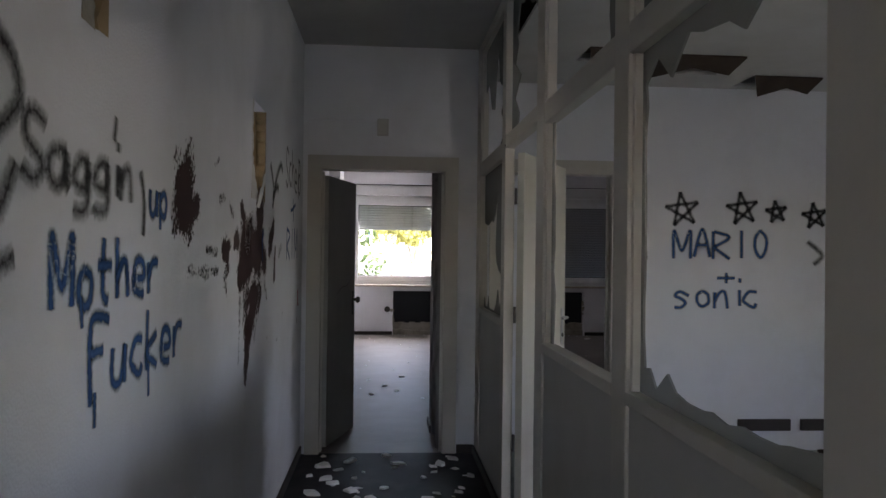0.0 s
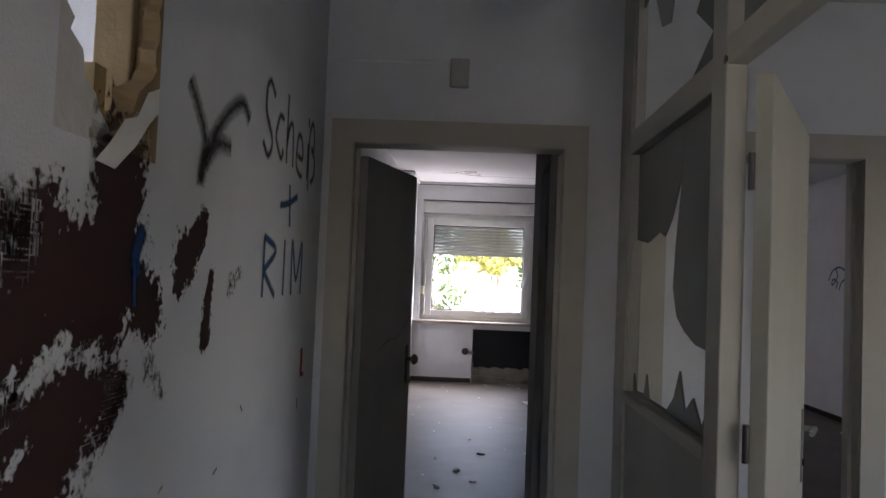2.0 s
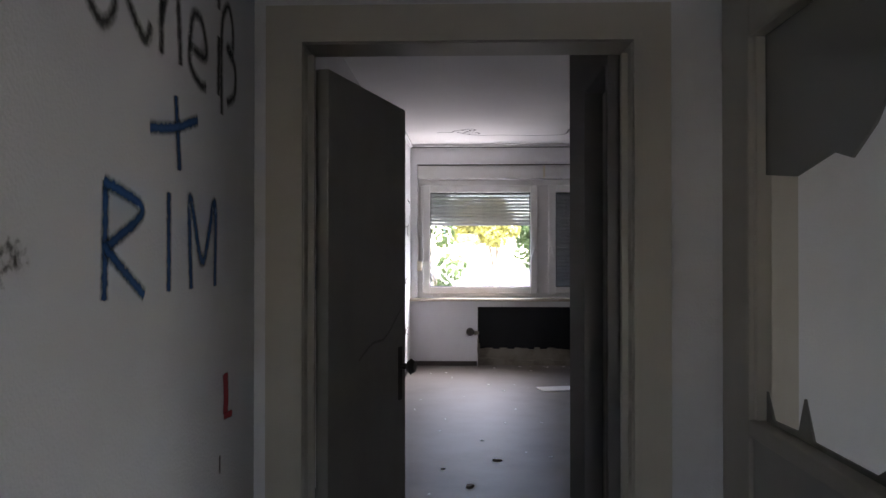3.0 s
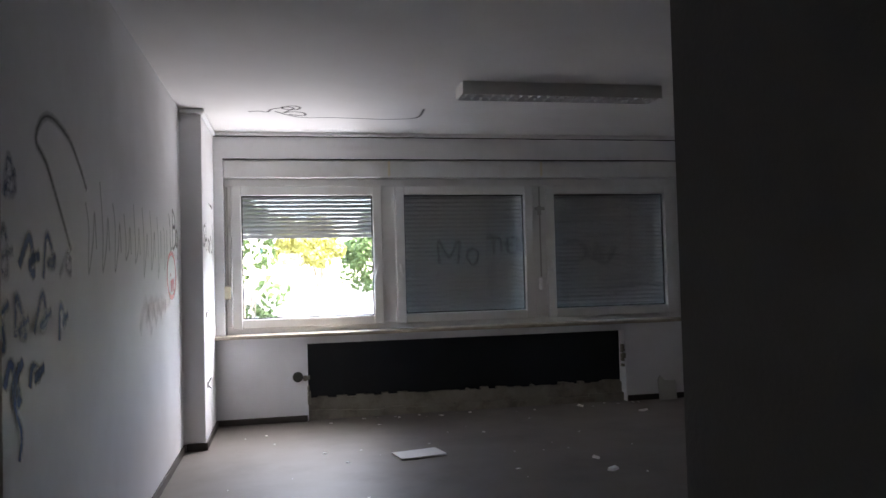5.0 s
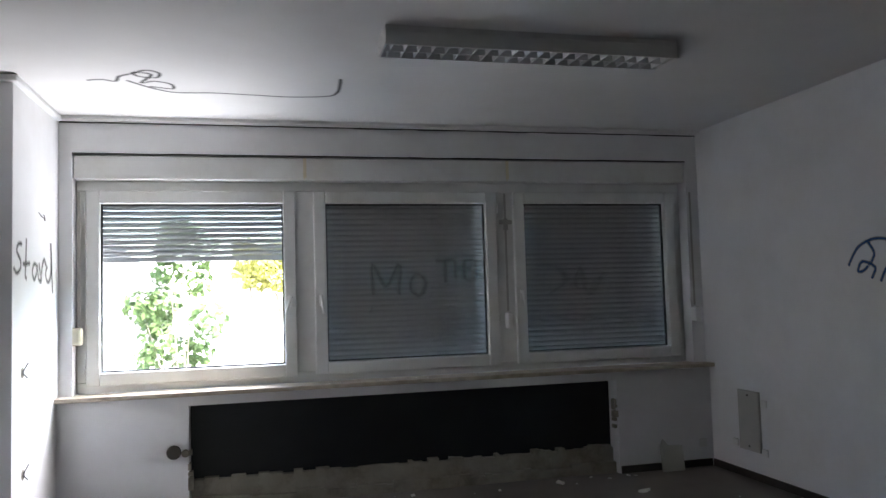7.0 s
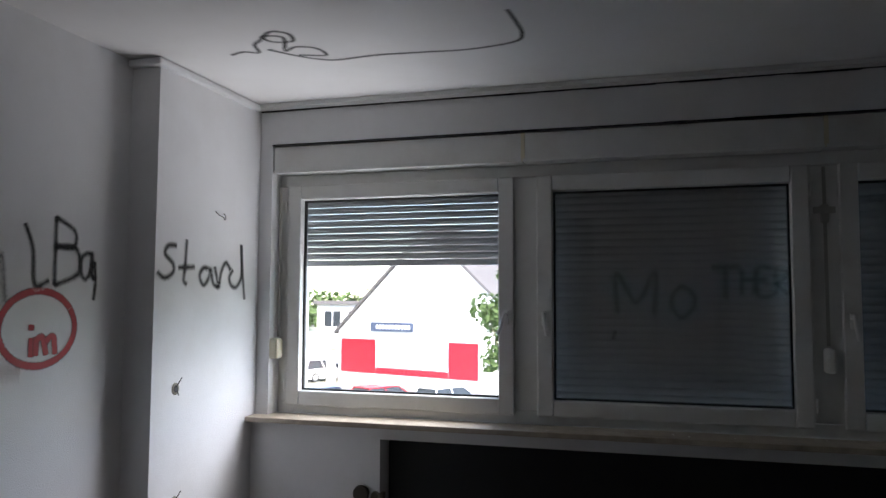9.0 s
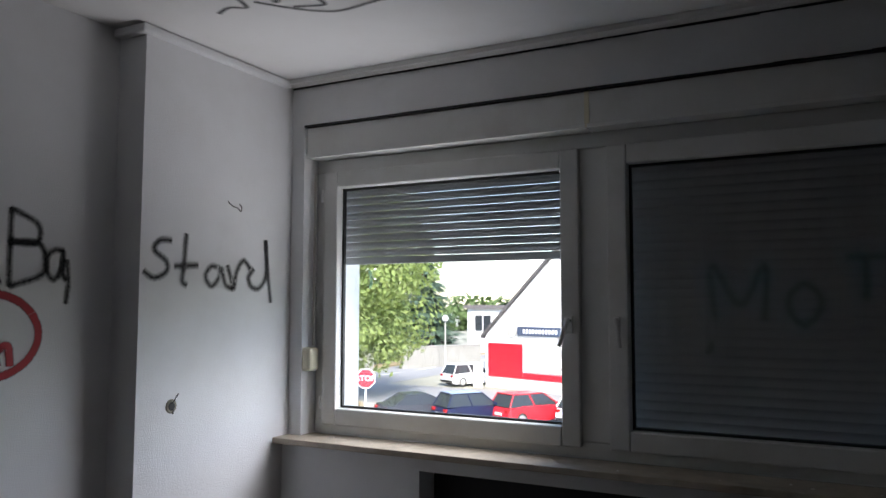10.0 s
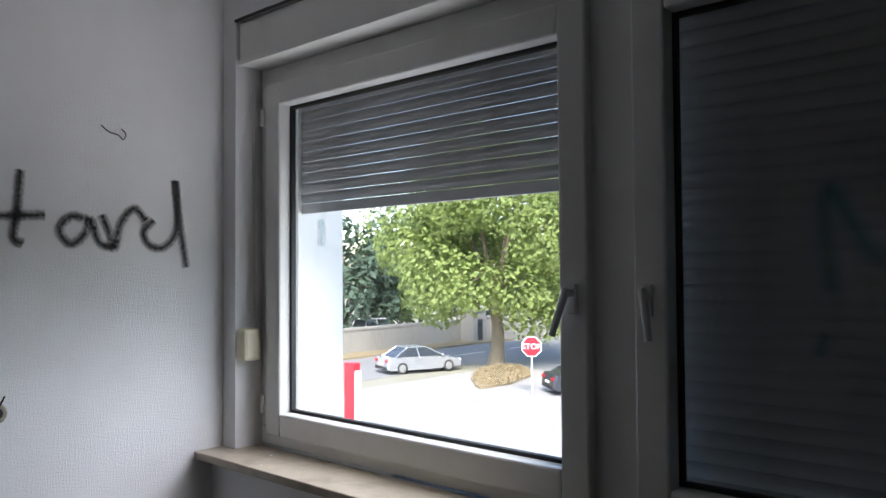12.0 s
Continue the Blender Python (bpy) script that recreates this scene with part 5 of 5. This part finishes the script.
M_CARD = mat("dark_grey_car_paint", (0.06, 0.065, 0.08), 0.22, metal=0.4, vary=0.05)
M_CARN = mat("navy_car_paint", (0.015, 0.02, 0.06), 0.2, metal=0.3, vary=0.05)
M_CARR = mat("red_car_paint", (0.5, 0.02, 0.03), 0.25, vary=0.05)
M_CARW = mat("white_car_paint", (0.78, 0.78, 0.78), 0.25, vary=0.03)
M_CGLASS = mat("car_glass", (0.03, 0.035, 0.04), 0.08, vary=0.1)
M_TYRE = mat("tyre_rubber", (0.02, 0.02, 0.02), 0.8)
M_RIM = mat("alloy_rim", (0.5, 0.5, 0.5), 0.35, metal=0.8)
M_TAIL = mat("red_tail_light", (0.35, 0.01, 0.01), 0.25)
M_PLATE = mat("number_plate", (0.75, 0.75, 0.72), 0.5)
M_SIGNR = mat("red_sign_paint", (0.55, 0.015, 0.03), 0.4, vary=0.05)
M_SIGNW = mat("white_sign_paint", (0.8, 0.8, 0.8), 0.4, vary=0.03)
M_REND = mat("white_render", (0.8, 0.79, 0.77), 0.9, vary=0.05, scale=0.5)
M_ROOF = mat("grey_roof", (0.11, 0.1, 0.1), 0.8, vary=0.3, scale=2)
M_BANNER = mat("grey_blue_sign", (0.06, 0.08, 0.13), 0.5)

bm = bmesh.new()
bx(bm, -400, 400, -300, 600, G - 0.5, G)
setting("ground", bm, M_GROUND, "ground reaching the horizon")
setting("road", box(-33.8, -26.2, -80, 200, G + 0.001, G + 0.02), M_ASPH, "grey asphalt street")
setting("road_junction", box(-26.2, -3, 47.5, 56.5, G + 0.001, G + 0.019), M_ASPH, "grey asphalt side street")
setting("forecourt", box(-24.2, 12, 14.5, 47.3, G + 0.001, G + 0.015), M_LOT, "pale paved forecourt with parked cars")
setting("forecourt_far", box(-2.9, 70, 47.5, 170, G + 0.001, G + 0.014), M_LOT, "pale paved yard beyond the street")
setting("pavement_far", box(-36.0, -33.9, -80, 200, G + 0.001, G + 0.13), M_DRY, "pavement with fallen leaves")
bm = bmesh.new()
for y in range(-10, 120, 6):
    bx(bm, -30.1, -29.95, y, y + 3, G + 0.021, G + 0.025)
setting("road_markings", bm, M_SIGNW, "white lane dashes")


def island():
    bm = bmesh.new()
    n = 28
    ring = []
    for k in range(n):
        a = 6.2832 * k / n
        r = 1 + 0.12 * math.sin(3 * a) + 0.06 * math.sin(7 * a)
        ring.append((-21.9 + 1.7 * r * math.cos(a) - 2.3 * r * math.sin(a) * 0.75, 44.2 + 3.6 * r * math.sin(a)))
    lo = [bm.verts.new((x, y, G + 0.016)) for x, y in ring]
    hi = [bm.verts.new((x, y, G + 0.14)) for x, y in ring]
    bm.faces.new(hi)
    for k in range(n):
        bm.faces.new((lo[k], lo[(k + 1) % n], hi[(k + 1) % n], hi[k]))
    return bm


setting("kerb_island", island(), M_DRY, "kerbed island with dry grass and leaves")


def leaf_cloud(bm, centres, count, size, rnd, flat=1.0):
    """Many small leaves near the skin of lumpy clumps."""
    for i in range(count):
        c, r = rnd.choice(centres)
        while True:
            d = Vector((rnd.gauss(0, 1), rnd.gauss(0, 1), rnd.gauss(0, 1)))
            if d.length > 0.01:
                break
        d.normalize()
        p = Vector(c) + Vector((d.x * r, d.y * r, d.z * r * flat)) * (0.55 + 0.5 * rnd.random() ** 0.5)
        s = size * rnd.uniform(0.5, 1.1)
        n = (d + Vector((rnd.uniform(-0.9, 0.9), rnd.uniform(-0.9, 0.9), rnd.uniform(-0.2, 1.0)))).normalized()
        a = n.orthogonal().normalized()
        b = n.cross(a)
        t = rnd.uniform(0, 6.28)
        a, b = a * math.cos(t) + b * math.sin(t), b * math.cos(t) - a * math.sin(t)
        v = [bm.verts.new(p + a * s * 0.7), bm.verts.new(p + b * s * 0.4 + n * s * 0.12), bm.verts.new(p - a * s * 0.6), bm.verts.new(p - b * s * 0.4 + n * s * 0.12)]
        bm.faces.new(v)


def tree(label, at, trunk_h, trunk_r, crown_c, crown_r, clumps, leaves, size, material, seed, flat=0.8):
    rnd = random.Random(seed)
    t = thing("tree", label, "tree", at)
    bm = bmesh.new()
    p, r = Vector((0, 0, -0.05)), trunk_r * 1.35
    for k in range(5):
        q = Vector((rnd.uniform(-0.12, 0.12), rnd.uniform(-0.12, 0.12), trunk_h * (k + 1) / 5))
        r2 = trunk_r * (1.0 - 0.09 * k)
        cyl(p, q, r, r2, 12, bm)
        p, r = q, r2
    centres = []
    for k in range(clumps):
        a, h = rnd.uniform(0, 6.28), rnd.uniform(-0.75, 0.95)
        rr = crown_r * math.sqrt(max(0.05, 1 - h * h)) * rnd.uniform(0.45, 0.9)
        c = Vector((rr * math.cos(a), rr * math.sin(a), crown_c + h * crown_r * flat))
        centres.append((c, crown_r * rnd.uniform(0.24, 0.38)))
    for c, r in centres[:9]:
        m = p.lerp(c, 0.55) + Vector((0, 0, 0.1 * crown_r))
        cyl(p - Vector((0, 0, 0.4)), m, trunk_r * 0.42, trunk_r * 0.24, 8, bm)
        cyl(m, c, trunk_r * 0.24, trunk_r * 0.06, 6, bm)
    part("trunk", bm, M_BARK, t, "mottled brown trunk with limbs")
    bm = bmesh.new()
    leaf_cloud(bm, centres, leaves, size, rnd)
    part("crown", bm, material, t, "leafy crown with gaps")
    return t


tree("large green plane tree beside the street", (-24.8, 47.6, G), 4.2, 0.42, 7.6, 6.6, 60, 36000, 0.29, M_LEAF, 5)
tree("slender yellow-green tree on the forecourt", (-0.3, 25.0, G), 2.2, 0.07, 4.4, 1.05, 30, 3600, 0.16, M_LEAFM, 8, 2.6)
tree("yellow-green tree across the yard", (1.0, 60.0, G), 4.6, 0.13, 7.6, 1.9, 24, 3800, 0.3, M_LEAFY, 9)
tree("yellow-green tree across the yard", (2.8, 61.5, G), 4.6, 0.13, 7.7, 1.9, 24, 3800, 0.3, M_LEAFY, 12)
tree("dark green tree across the street", (9.8, 80.0, G), 3.0, 0.3, 7.5, 4.5, 26, 4500, 0.45, M_LEAFM, 10)
for i, (x, y, r, c) in enumerate(((-41, 50, 5, 4.5), (-42, 57, 5.5, 5), (-40, 64, 5, 5), (-44, 43, 6, 5.5), (-38, 70, 4, 4))):
    tree("dark shady tree behind the stone wall", (x, y, G), 2.0, 0.25, c, r, 24, 3200, 0.5, M_LEAFD if i % 2 == 0 else M_LEAFM, 20 + i, 0.85)


def conifer(at, h, r, seed):
    rnd = random.Random(seed)
    t = thing("conifer", "tall dark conifer behind the wall", "tree", at)
    part("trunk", cyl((0, 0, 0), (0, 0, h), 0.25, 0.04), M_BARK, t)
    bm = bmesh.new()
    for i in range(6500):
        f = rnd.random() ** 0.7
        z = h * (0.04 + 0.96 * (1 - f))
        rr = r * f * (0.8 + 0.25 * math.sin(z * 7 + 2 * math.sin(z * 3))) * rnd.uniform(0.5, 1.0)
        a = rnd.uniform(0, 6.28)
        p = Vector((rr * math.cos(a), rr * math.sin(a), z))
        d = Vector((math.cos(a), math.sin(a), -0.5)).normalized() * rnd.uniform(0.4, 0.75)
        s = Vector((-math.sin(a), math.cos(a), 0.1)) * 0.13
        bm.faces.new([bm.verts.new(p - d * 0.5), bm.verts.new(p + s), bm.verts.new(p + d), bm.verts.new(p - s)])
    part("needles", bm, M_LEAFD, t, "dense dark green needles")


conifer((-36.4, 80.5, G), 13.5, 4.8, 3)
conifer((-40.0, 79.0, G), 11.5, 4.4, 4)

# far woods on a low ridge
rnd = random.Random(55)
bm = bmesh.new()
cent = []
for i in range(40):
    a = radians(-66 + i * 1.35)
    cent.append((Vector((170 * math.sin(a), 170 * math.cos(a) + 10, G + 1 + rnd.uniform(0, 4))), rnd.uniform(4, 7)))
leaf_cloud(bm, cent, 9000, 1.5, rnd)
tagged(part("far_woods", bm, M_LEAFM), "distant green woods on the ridge", "woods", kind="stuff")


def stone_wall(label, p0, p1, h, seed):
    """A garden wall of rough courses, with a coping."""
    rnd = random.Random(seed)
    p0, p1 = Vector((*p0, G)), Vector((*p1, G))
    length = (p1 - p0).length
    w = thing("stone_wall", label, "wall", p0)
    w.rotation_euler = (0, 0, math.atan2(p1.y - p0.y, p1.x - p0.x))
    bm = bmesh.new()
    z = 0.0
    while z < h - 0.15:
        x = 0.0
        while x < length:
            l = min(rnd.uniform(0.5, 1.0), length - x)
            d = rnd.uniform(0, 0.03)
            bx(bm, x + 0.01, x + l - 0.01, -0.2 - d, 0.2 + d, z, z + 0.285)
            x += l
        z += 0.3
    tagged(part("stone_courses", bm, M_STONE, w), kind="stuff")
    part("core", box(0, length, -0.18, 0.18, 0, h - 0.1), M_STONE, w)
    part("coping", box(-0.03, length + 0.03, -0.26, 0.26, h - 0.1, h + 0.03, 0.02), M_STONE, w)


stone_wall("long grey stone garden wall along the street", (-36.2, 30.0), (-36.2, 58.0), 1.7, 1)
stone_wall("grey stone garden wall beside the gate", (-35.6, 59.0), (-32.5, 64.5), 1.9, 2)
stone_wall("pale stone garden wall before the conifers", (-31.8, 68.0), (-28.0, 76.0), 1.9, 3)
gate = thing("gate_pier", "grey stone gate pier with a dark arch", "gate pier", (-35.6, 58.4, G))
part("pier", box(-0.9, 0.9, -0.8, 0.8, 0, 2.4, 0.03), M_STONE, gate)
# raised black plate, coloured for the shade inside the arch
part("arch_shade_plate", box(0.905, 0.93, -0.3, 0.3, 0.2, 1.8, 0.008), M_BLACK, gate)
part("cap", box(-1.0, 1.0, -0.9, 0.9, 2.4, 2.55, 0.03), M_STONE, gate)

# stop sign
sign = thing("stop_sign", "red and white octagonal stop sign on a grey post", "road sign", (-17.0, 40.1, G))
sign.rotation_euler = (0, 0, radians(28))
part("post", cyl((0, 0.03, 0), (0, 0.03, 2.45), 0.035), M_SIGNW, sign)


def octagon(r, y0, y1):
    bm = bmesh.new()
    a = [bm.verts.new((r * math.cos(radians(22.5 + 45 * k)), y0, 2.15 + r * math.sin(radians(22.5 + 45 * k)))) for k in range(8)]
    b = [bm.verts.new((v.co.x, y1, v.co.z)) for v in a]
    bm.faces.new(a)
    bm.faces.new(b[::-1])
    for k in range(8):
        bm.faces.new((a[k], b[k], b[(k + 1) % 8], a[(k + 1) % 8]))
    bmesh.ops.recalc_face_normals(bm, faces=bm.faces[:])
    return bm


plate = part("plate", octagon(0.48, -0.01, 0.0), M_SIGNW, sign, "white octagonal plate")
part("face", octagon(0.44, -0.016, -0.0105), M_SIGNR, sign, "red face")
cu = bpy.data.curves.new("lettering", "FONT")
cu.body, cu.size, cu.align_x, cu.align_y, cu.extrude = "STOP", 0.36, "CENTER", "CENTER", 0.002
tx = new("lettering_source", cu)
bpy.context.view_layer.update()
me = bpy.data.meshes.new_from_object(tx.evaluated_get(bpy.context.evaluated_depsgraph_get()))
bpy.data.objects.remove(tx)
me.materials.append(M_SIGNW)
lt = new("lettering", me)
lt.parent = sign
lt.location, lt.rotation_euler = (0, -0.021, 2.15), (radians(90), 0, 0)


def car(label, at, heading, length, width, height, paint, hatch):
    """Heading: degrees from +x. Front at +x of the car."""
    c = thing("car", label, "car", (at[0], at[1], G + 0.016), "street cars")
    c.rotation_euler = (0, 0, radians(heading))
    L, W, H = length / 2, width / 2, height
    bm = bmesh.new()
    # side profile of the lower body, swept across with tumblehome
    prof = [(-L, 0.32), (-L + 0.03, 0.62), (-L + 0.12, 0.84 if hatch else 0.9), (-L * 0.55, 0.92), (0.25 * L, 0.90), (0.62 * L, 0.82), (L - 0.12, 0.66), (L, 0.48), (L - 0.04, 0.28), (L * 0.2, 0.2), (-L + 0.1, 0.22)]
    rows = []
    for y, k in ((-W, 0.96), (-W * 0.86, 1.0), (W * 0.86, 1.0), (W, 0.96)):
        rows.append([bm.verts.new((x * k, y, 0.2 + (z - 0.2) * (k if abs(y) == W else 1.0))) for x, z in prof])
    for a, b in zip(rows, rows[1:]):
        for i in range(len(prof)):
            j = (i + 1) % len(prof)
            bm.faces.new((a[i], a[j], b[j], b[i]))
    bm.faces.new(rows[0][::-1])
    bm.faces.new(rows[-1])
    bmesh.ops.recalc_face_normals(bm, faces=bm.faces[:])
    part("body", bm, paint, c)
    x = (-L + 0.10, -L + 0.42, 0.12 * L, 0.52 * L) if hatch else (-L + 0.45, -0.45 * L, 0.05 * L, 0.5 * L)
    t = W * 0.72

    def cabin(zb, zt, grow, bot):
        bm = bmesh.new()
        lo = [bm.verts.new(p) for p in ((x[0] - grow, -W * 0.9 - grow, zb), (x[3] + grow, -W * 0.9 - grow, zb), (x[3] + grow, W * 0.9 + grow, zb), (x[0] - grow, W * 0.9 + grow, zb))]
        hi = [bm.verts.new(p) for p in ((x[1] - grow, -t - grow, zt), (x[2] + grow, -t - grow, zt), (x[2] + grow, t + grow, zt), (x[1] - grow, t + grow, zt))]
        bm.faces.new(hi)
        for k in range(4):
            bm.faces.new((lo[k], lo[(k + 1) % 4], hi[(k + 1) % 4], hi[k]))
        bm.faces.new(lo[::-1])
        return bm

    part("windows", cabin(0.88, H - 0.04, 0.0, True), M_CGLASS, c, "dark car windows")
    part("roof", box(x[1] - 0.05, x[2] + 0.05, -t - 0.02, t + 0.02, H - 0.05, H, 0.018), paint, c)
    for sgn in (-1, 1):
        for (xa, za), (xb, zb2) in (((x[0], 0.88), (x[1], H - 0.03)), ((x[3], 0.88), (x[2], H - 0.03)), (((x[0] + x[3]) / 2, 0.88), ((x[1] + x[2]) / 2, H - 0.03))):
            part("pillar", cyl((xa, sgn * W * 0.9, za), (xb, sgn * t, zb2), 0.035, 0.03, 8), paint, c)
        for wx in (-0.62 * L, 0.62 * L):
            wh = part("wheel", cyl((wx, sgn * (W - 0.2), 0.32), (wx, sgn * (W + 0.012), 0.32), 0.32, 0.31, 20), M_TYRE, c)
            part("rim", cyl((wx, sgn * (W + 0.013), 0.32), (wx, sgn * (W + 0.022), 0.32), 0.21, 0.19, 14), M_RIM, wh)
        part("tail_light", box(-L - 0.012, -L + 0.1, sgn * W * 0.72 - 0.13, sgn * W * 0.72 + 0.13, 0.66, 0.8, 0.02), M_TAIL, c)
        part("headlight", box(L - 0.16, L - 0.02, sgn * W * 0.7 - 0.15, sgn * W * 0.7 + 0.15, 0.55, 0.67, 0.02), M_CARW, c)
        part("mirror", box(0.42 * L - 0.06, 0.42 * L + 0.06, sgn * (W + 0.08) - 0.08, sgn * (W + 0.08) + 0.08, 0.9, 1.02, 0.02), paint, c)
    part("number_plate", box(-L - 0.014, -L + 0.01, -0.26, 0.26, 0.5, 0.61), M_PLATE, c)
    part("bumper", box(-L - 0.01, -L + 0.12, -W * 0.86, W * 0.86, 0.26, 0.42, 0.02), M_TYRE, c)


car("silver saloon car on the street", (-26.6, 42.9), 71, 4.6, 1.8, 1.42, M_CARS, False)
car("dark grey coupe parked beside the island", (-15.4, 42.5), 52, 4.2, 1.84, 1.35, M_CARD, False)
car("small navy hatchback parked in the row", (-13.0, 43.1), 55, 3.55, 1.64, 1.48, M_CARN, True)
car("red hatchback parked in the row", (-10.6, 44.6), 60, 3.9, 1.7, 1.46, M_CARR, True)
car("white car parked at the end of the row", (-7.6, 45.4), 62, 4.0, 1.72, 1.46, M_CARW, True)
car("white hatchback on the side street", (-20.6, 58.8), 60, 4.1, 1.76, 1.5, M_CARW, True)
car("white car parked behind the stone wall", (-39.0, 51.5), 90, 4.2, 1.76, 2.1, M_CARW, True)

# gabled white building with red band
hs = thing("house", "white gabled shop building with a red band", "house", (-19.3, 58.4, G))
hs.rotation_euler = (0, 0, math.atan2(54.4 - 58.4, -8.2 + 19.3))
bm = bmesh.new()
f = [(0, 0, 0), (15.4, 0, 0), (15.4, 0, 3.5), (7.7, 0, 10.1), (0, 0, 3.5)]
a = [bm.verts.new(p) for p in f]
b = [bm.verts.new((p[0], 9.0, p[2])) for p in f]
bm.faces.new(a)
bm.faces.new(b[::-1])
for k in range(5):
    bm.faces.new((a[k], b[k], b[(k + 1) % 5], a[(k + 1) % 5]))
bmesh.ops.recalc_face_normals(bm, faces=bm.faces[:])
part("wall", bm, M_REND, hs)
for sx, ex in ((-0.25, 7.7), (15.65, 7.7)):
    bm = bmesh.new()
    z0 = 3.28
    v = [bm.verts.new(p) for p in ((sx, -0.25, z0), (ex, -0.25, 10.12), (ex, 9.2, 10.12), (sx, 9.2, z0))]
    bm.faces.new(v)
    r = bmesh.ops.extrude_face_region(bm, geom=bm.faces[:])
    bmesh.ops.translate(bm, vec=(0, 0, 0.22), verts=[q for q in r["geom"] if isinstance(q, bmesh.types.BMVert)])
    bmesh.ops.recalc_face_normals(bm, faces=bm.faces[:])
    part("roof_slope", bm, M_ROOF, hs)
for x0, x1 in ((0.3, 3.4), (9.4, 11.6)):
    part("red_panel", box(x0, x1, -0.05, -0.004, 0.75, 3.0, 0.01), M_SIGNR, hs, "red painted panel")
part("red_strip", box(3.45, 9.35, -0.05, -0.004, 0.75, 1.15, 0.01), M_SIGNR, hs)
part("poster", box(3.6, 9.2, -0.06, -0.004, 1.25, 2.95, 0.01), M_SIGNW, hs, "pale advertising panel")
part("poster_bar", box(4.2, 8.4, -0.066, -0.061, 1.5, 1.62), M_BOARD, hs)
sg = part("shop_sign", box(3.0, 6.6, -0.1, -0.004, 3.55, 4.15, 0.02), M_BANNER, hs, "dark shop sign with illegible lettering")
for k in range(11):
    part("letter_bar", box(3.5 + k * 0.27, 3.68 + k * 0.27, -0.106, -0.101, 3.72, 3.98), M_SIGNW, sg)
part("round_emblem", cyl((2.5, -0.08, 3.85), (2.5, -0.004, 3.85), 0.42, n=20), M_BOARD, hs)
part("notice_board", box(-0.3, 0.55, -0.9, -0.82, 0.0, 1.7, 0.02), M_SIGNW, hs)

# flat pale building and lamp post behind the conifers
fb = thing("flat_building", "distant pale flat-roofed building", "building", (-31, 92, G))
part("wall", box(-6, 14, 0, 8, 0, 5.2), M_REND, fb)
part("roof", box(-6.4, 14.4, -0.4, 8.4, 5.2, 5.6), M_ROOF, fb)
for k in range(6):
    wdw = part("window", box(-5 + k * 3, -3 + k * 3, -0.06, -0.005, 2.6, 4.4), M_CGLASS, fb)
    part("window_bar", box(-4.05 + k * 3, -3.95 + k * 3, -0.1, -0.061, 2.6, 4.4), M_SIGNW, wdw)
lp = thing("street_lamp", "grey street lamp with a white globe", "street lamp", (-28.5, 70.0, G))
part("post", cyl((0, 0, 0), (0, 0, 4.2), 0.07, 0.05), M_BOARD, lp)
bm = bmesh.new()
bmesh.ops.create_uvsphere(bm, u_segments=16, v_segments=10, radius=0.28, matrix=Matrix.Translation((0, 0, 4.4)))
part("globe", bm, M_SIGNW, lp)
part("collar", cyl((0, 0, 4.12), (0, 0, 4.2), 0.12), M_DARKMETAL, lp)
py = thing("advert_pylon", "narrow red advertising pylon", "pylon", (-12.6, 25.6, G + 0.016))
part("panel", box(-0.2, 0.2, -0.12, 0.12, 0, 3.1, 0.03), M_SIGNR, py)
part("side_strip", box(0.201, 0.24, -0.1, 0.1, 0.05, 2.9, 0.01), M_SIGNW, py)
# dry grass and weeds on the island
rnd = random.Random(66)
bm = bmesh.new()
for i in range(1500):
    a, r = rnd.uniform(0, 6.28), math.sqrt(rnd.random())
    x, y = -21.7 + 1.6 * r * math.cos(a) - 1.7 * r * math.sin(a), 44.0 + 3.4 * r * math.sin(a)
    h = rnd.uniform(0.05, 0.26)
    d = Vector((rnd.uniform(-0.2, 0.2), rnd.uniform(-0.2, 0.2), h))
    p = Vector((x, y, G + 0.13))
    bm.faces.new([bm.verts.new(p + Vector((-0.03, 0, 0))), bm.verts.new(p + Vector((0.03, 0.01, 0))), bm.verts.new(p + d)])
tagged(part("island_grass", bm, M_DRY), "tufts of dry yellow grass on the island", "grass", kind="stuff")
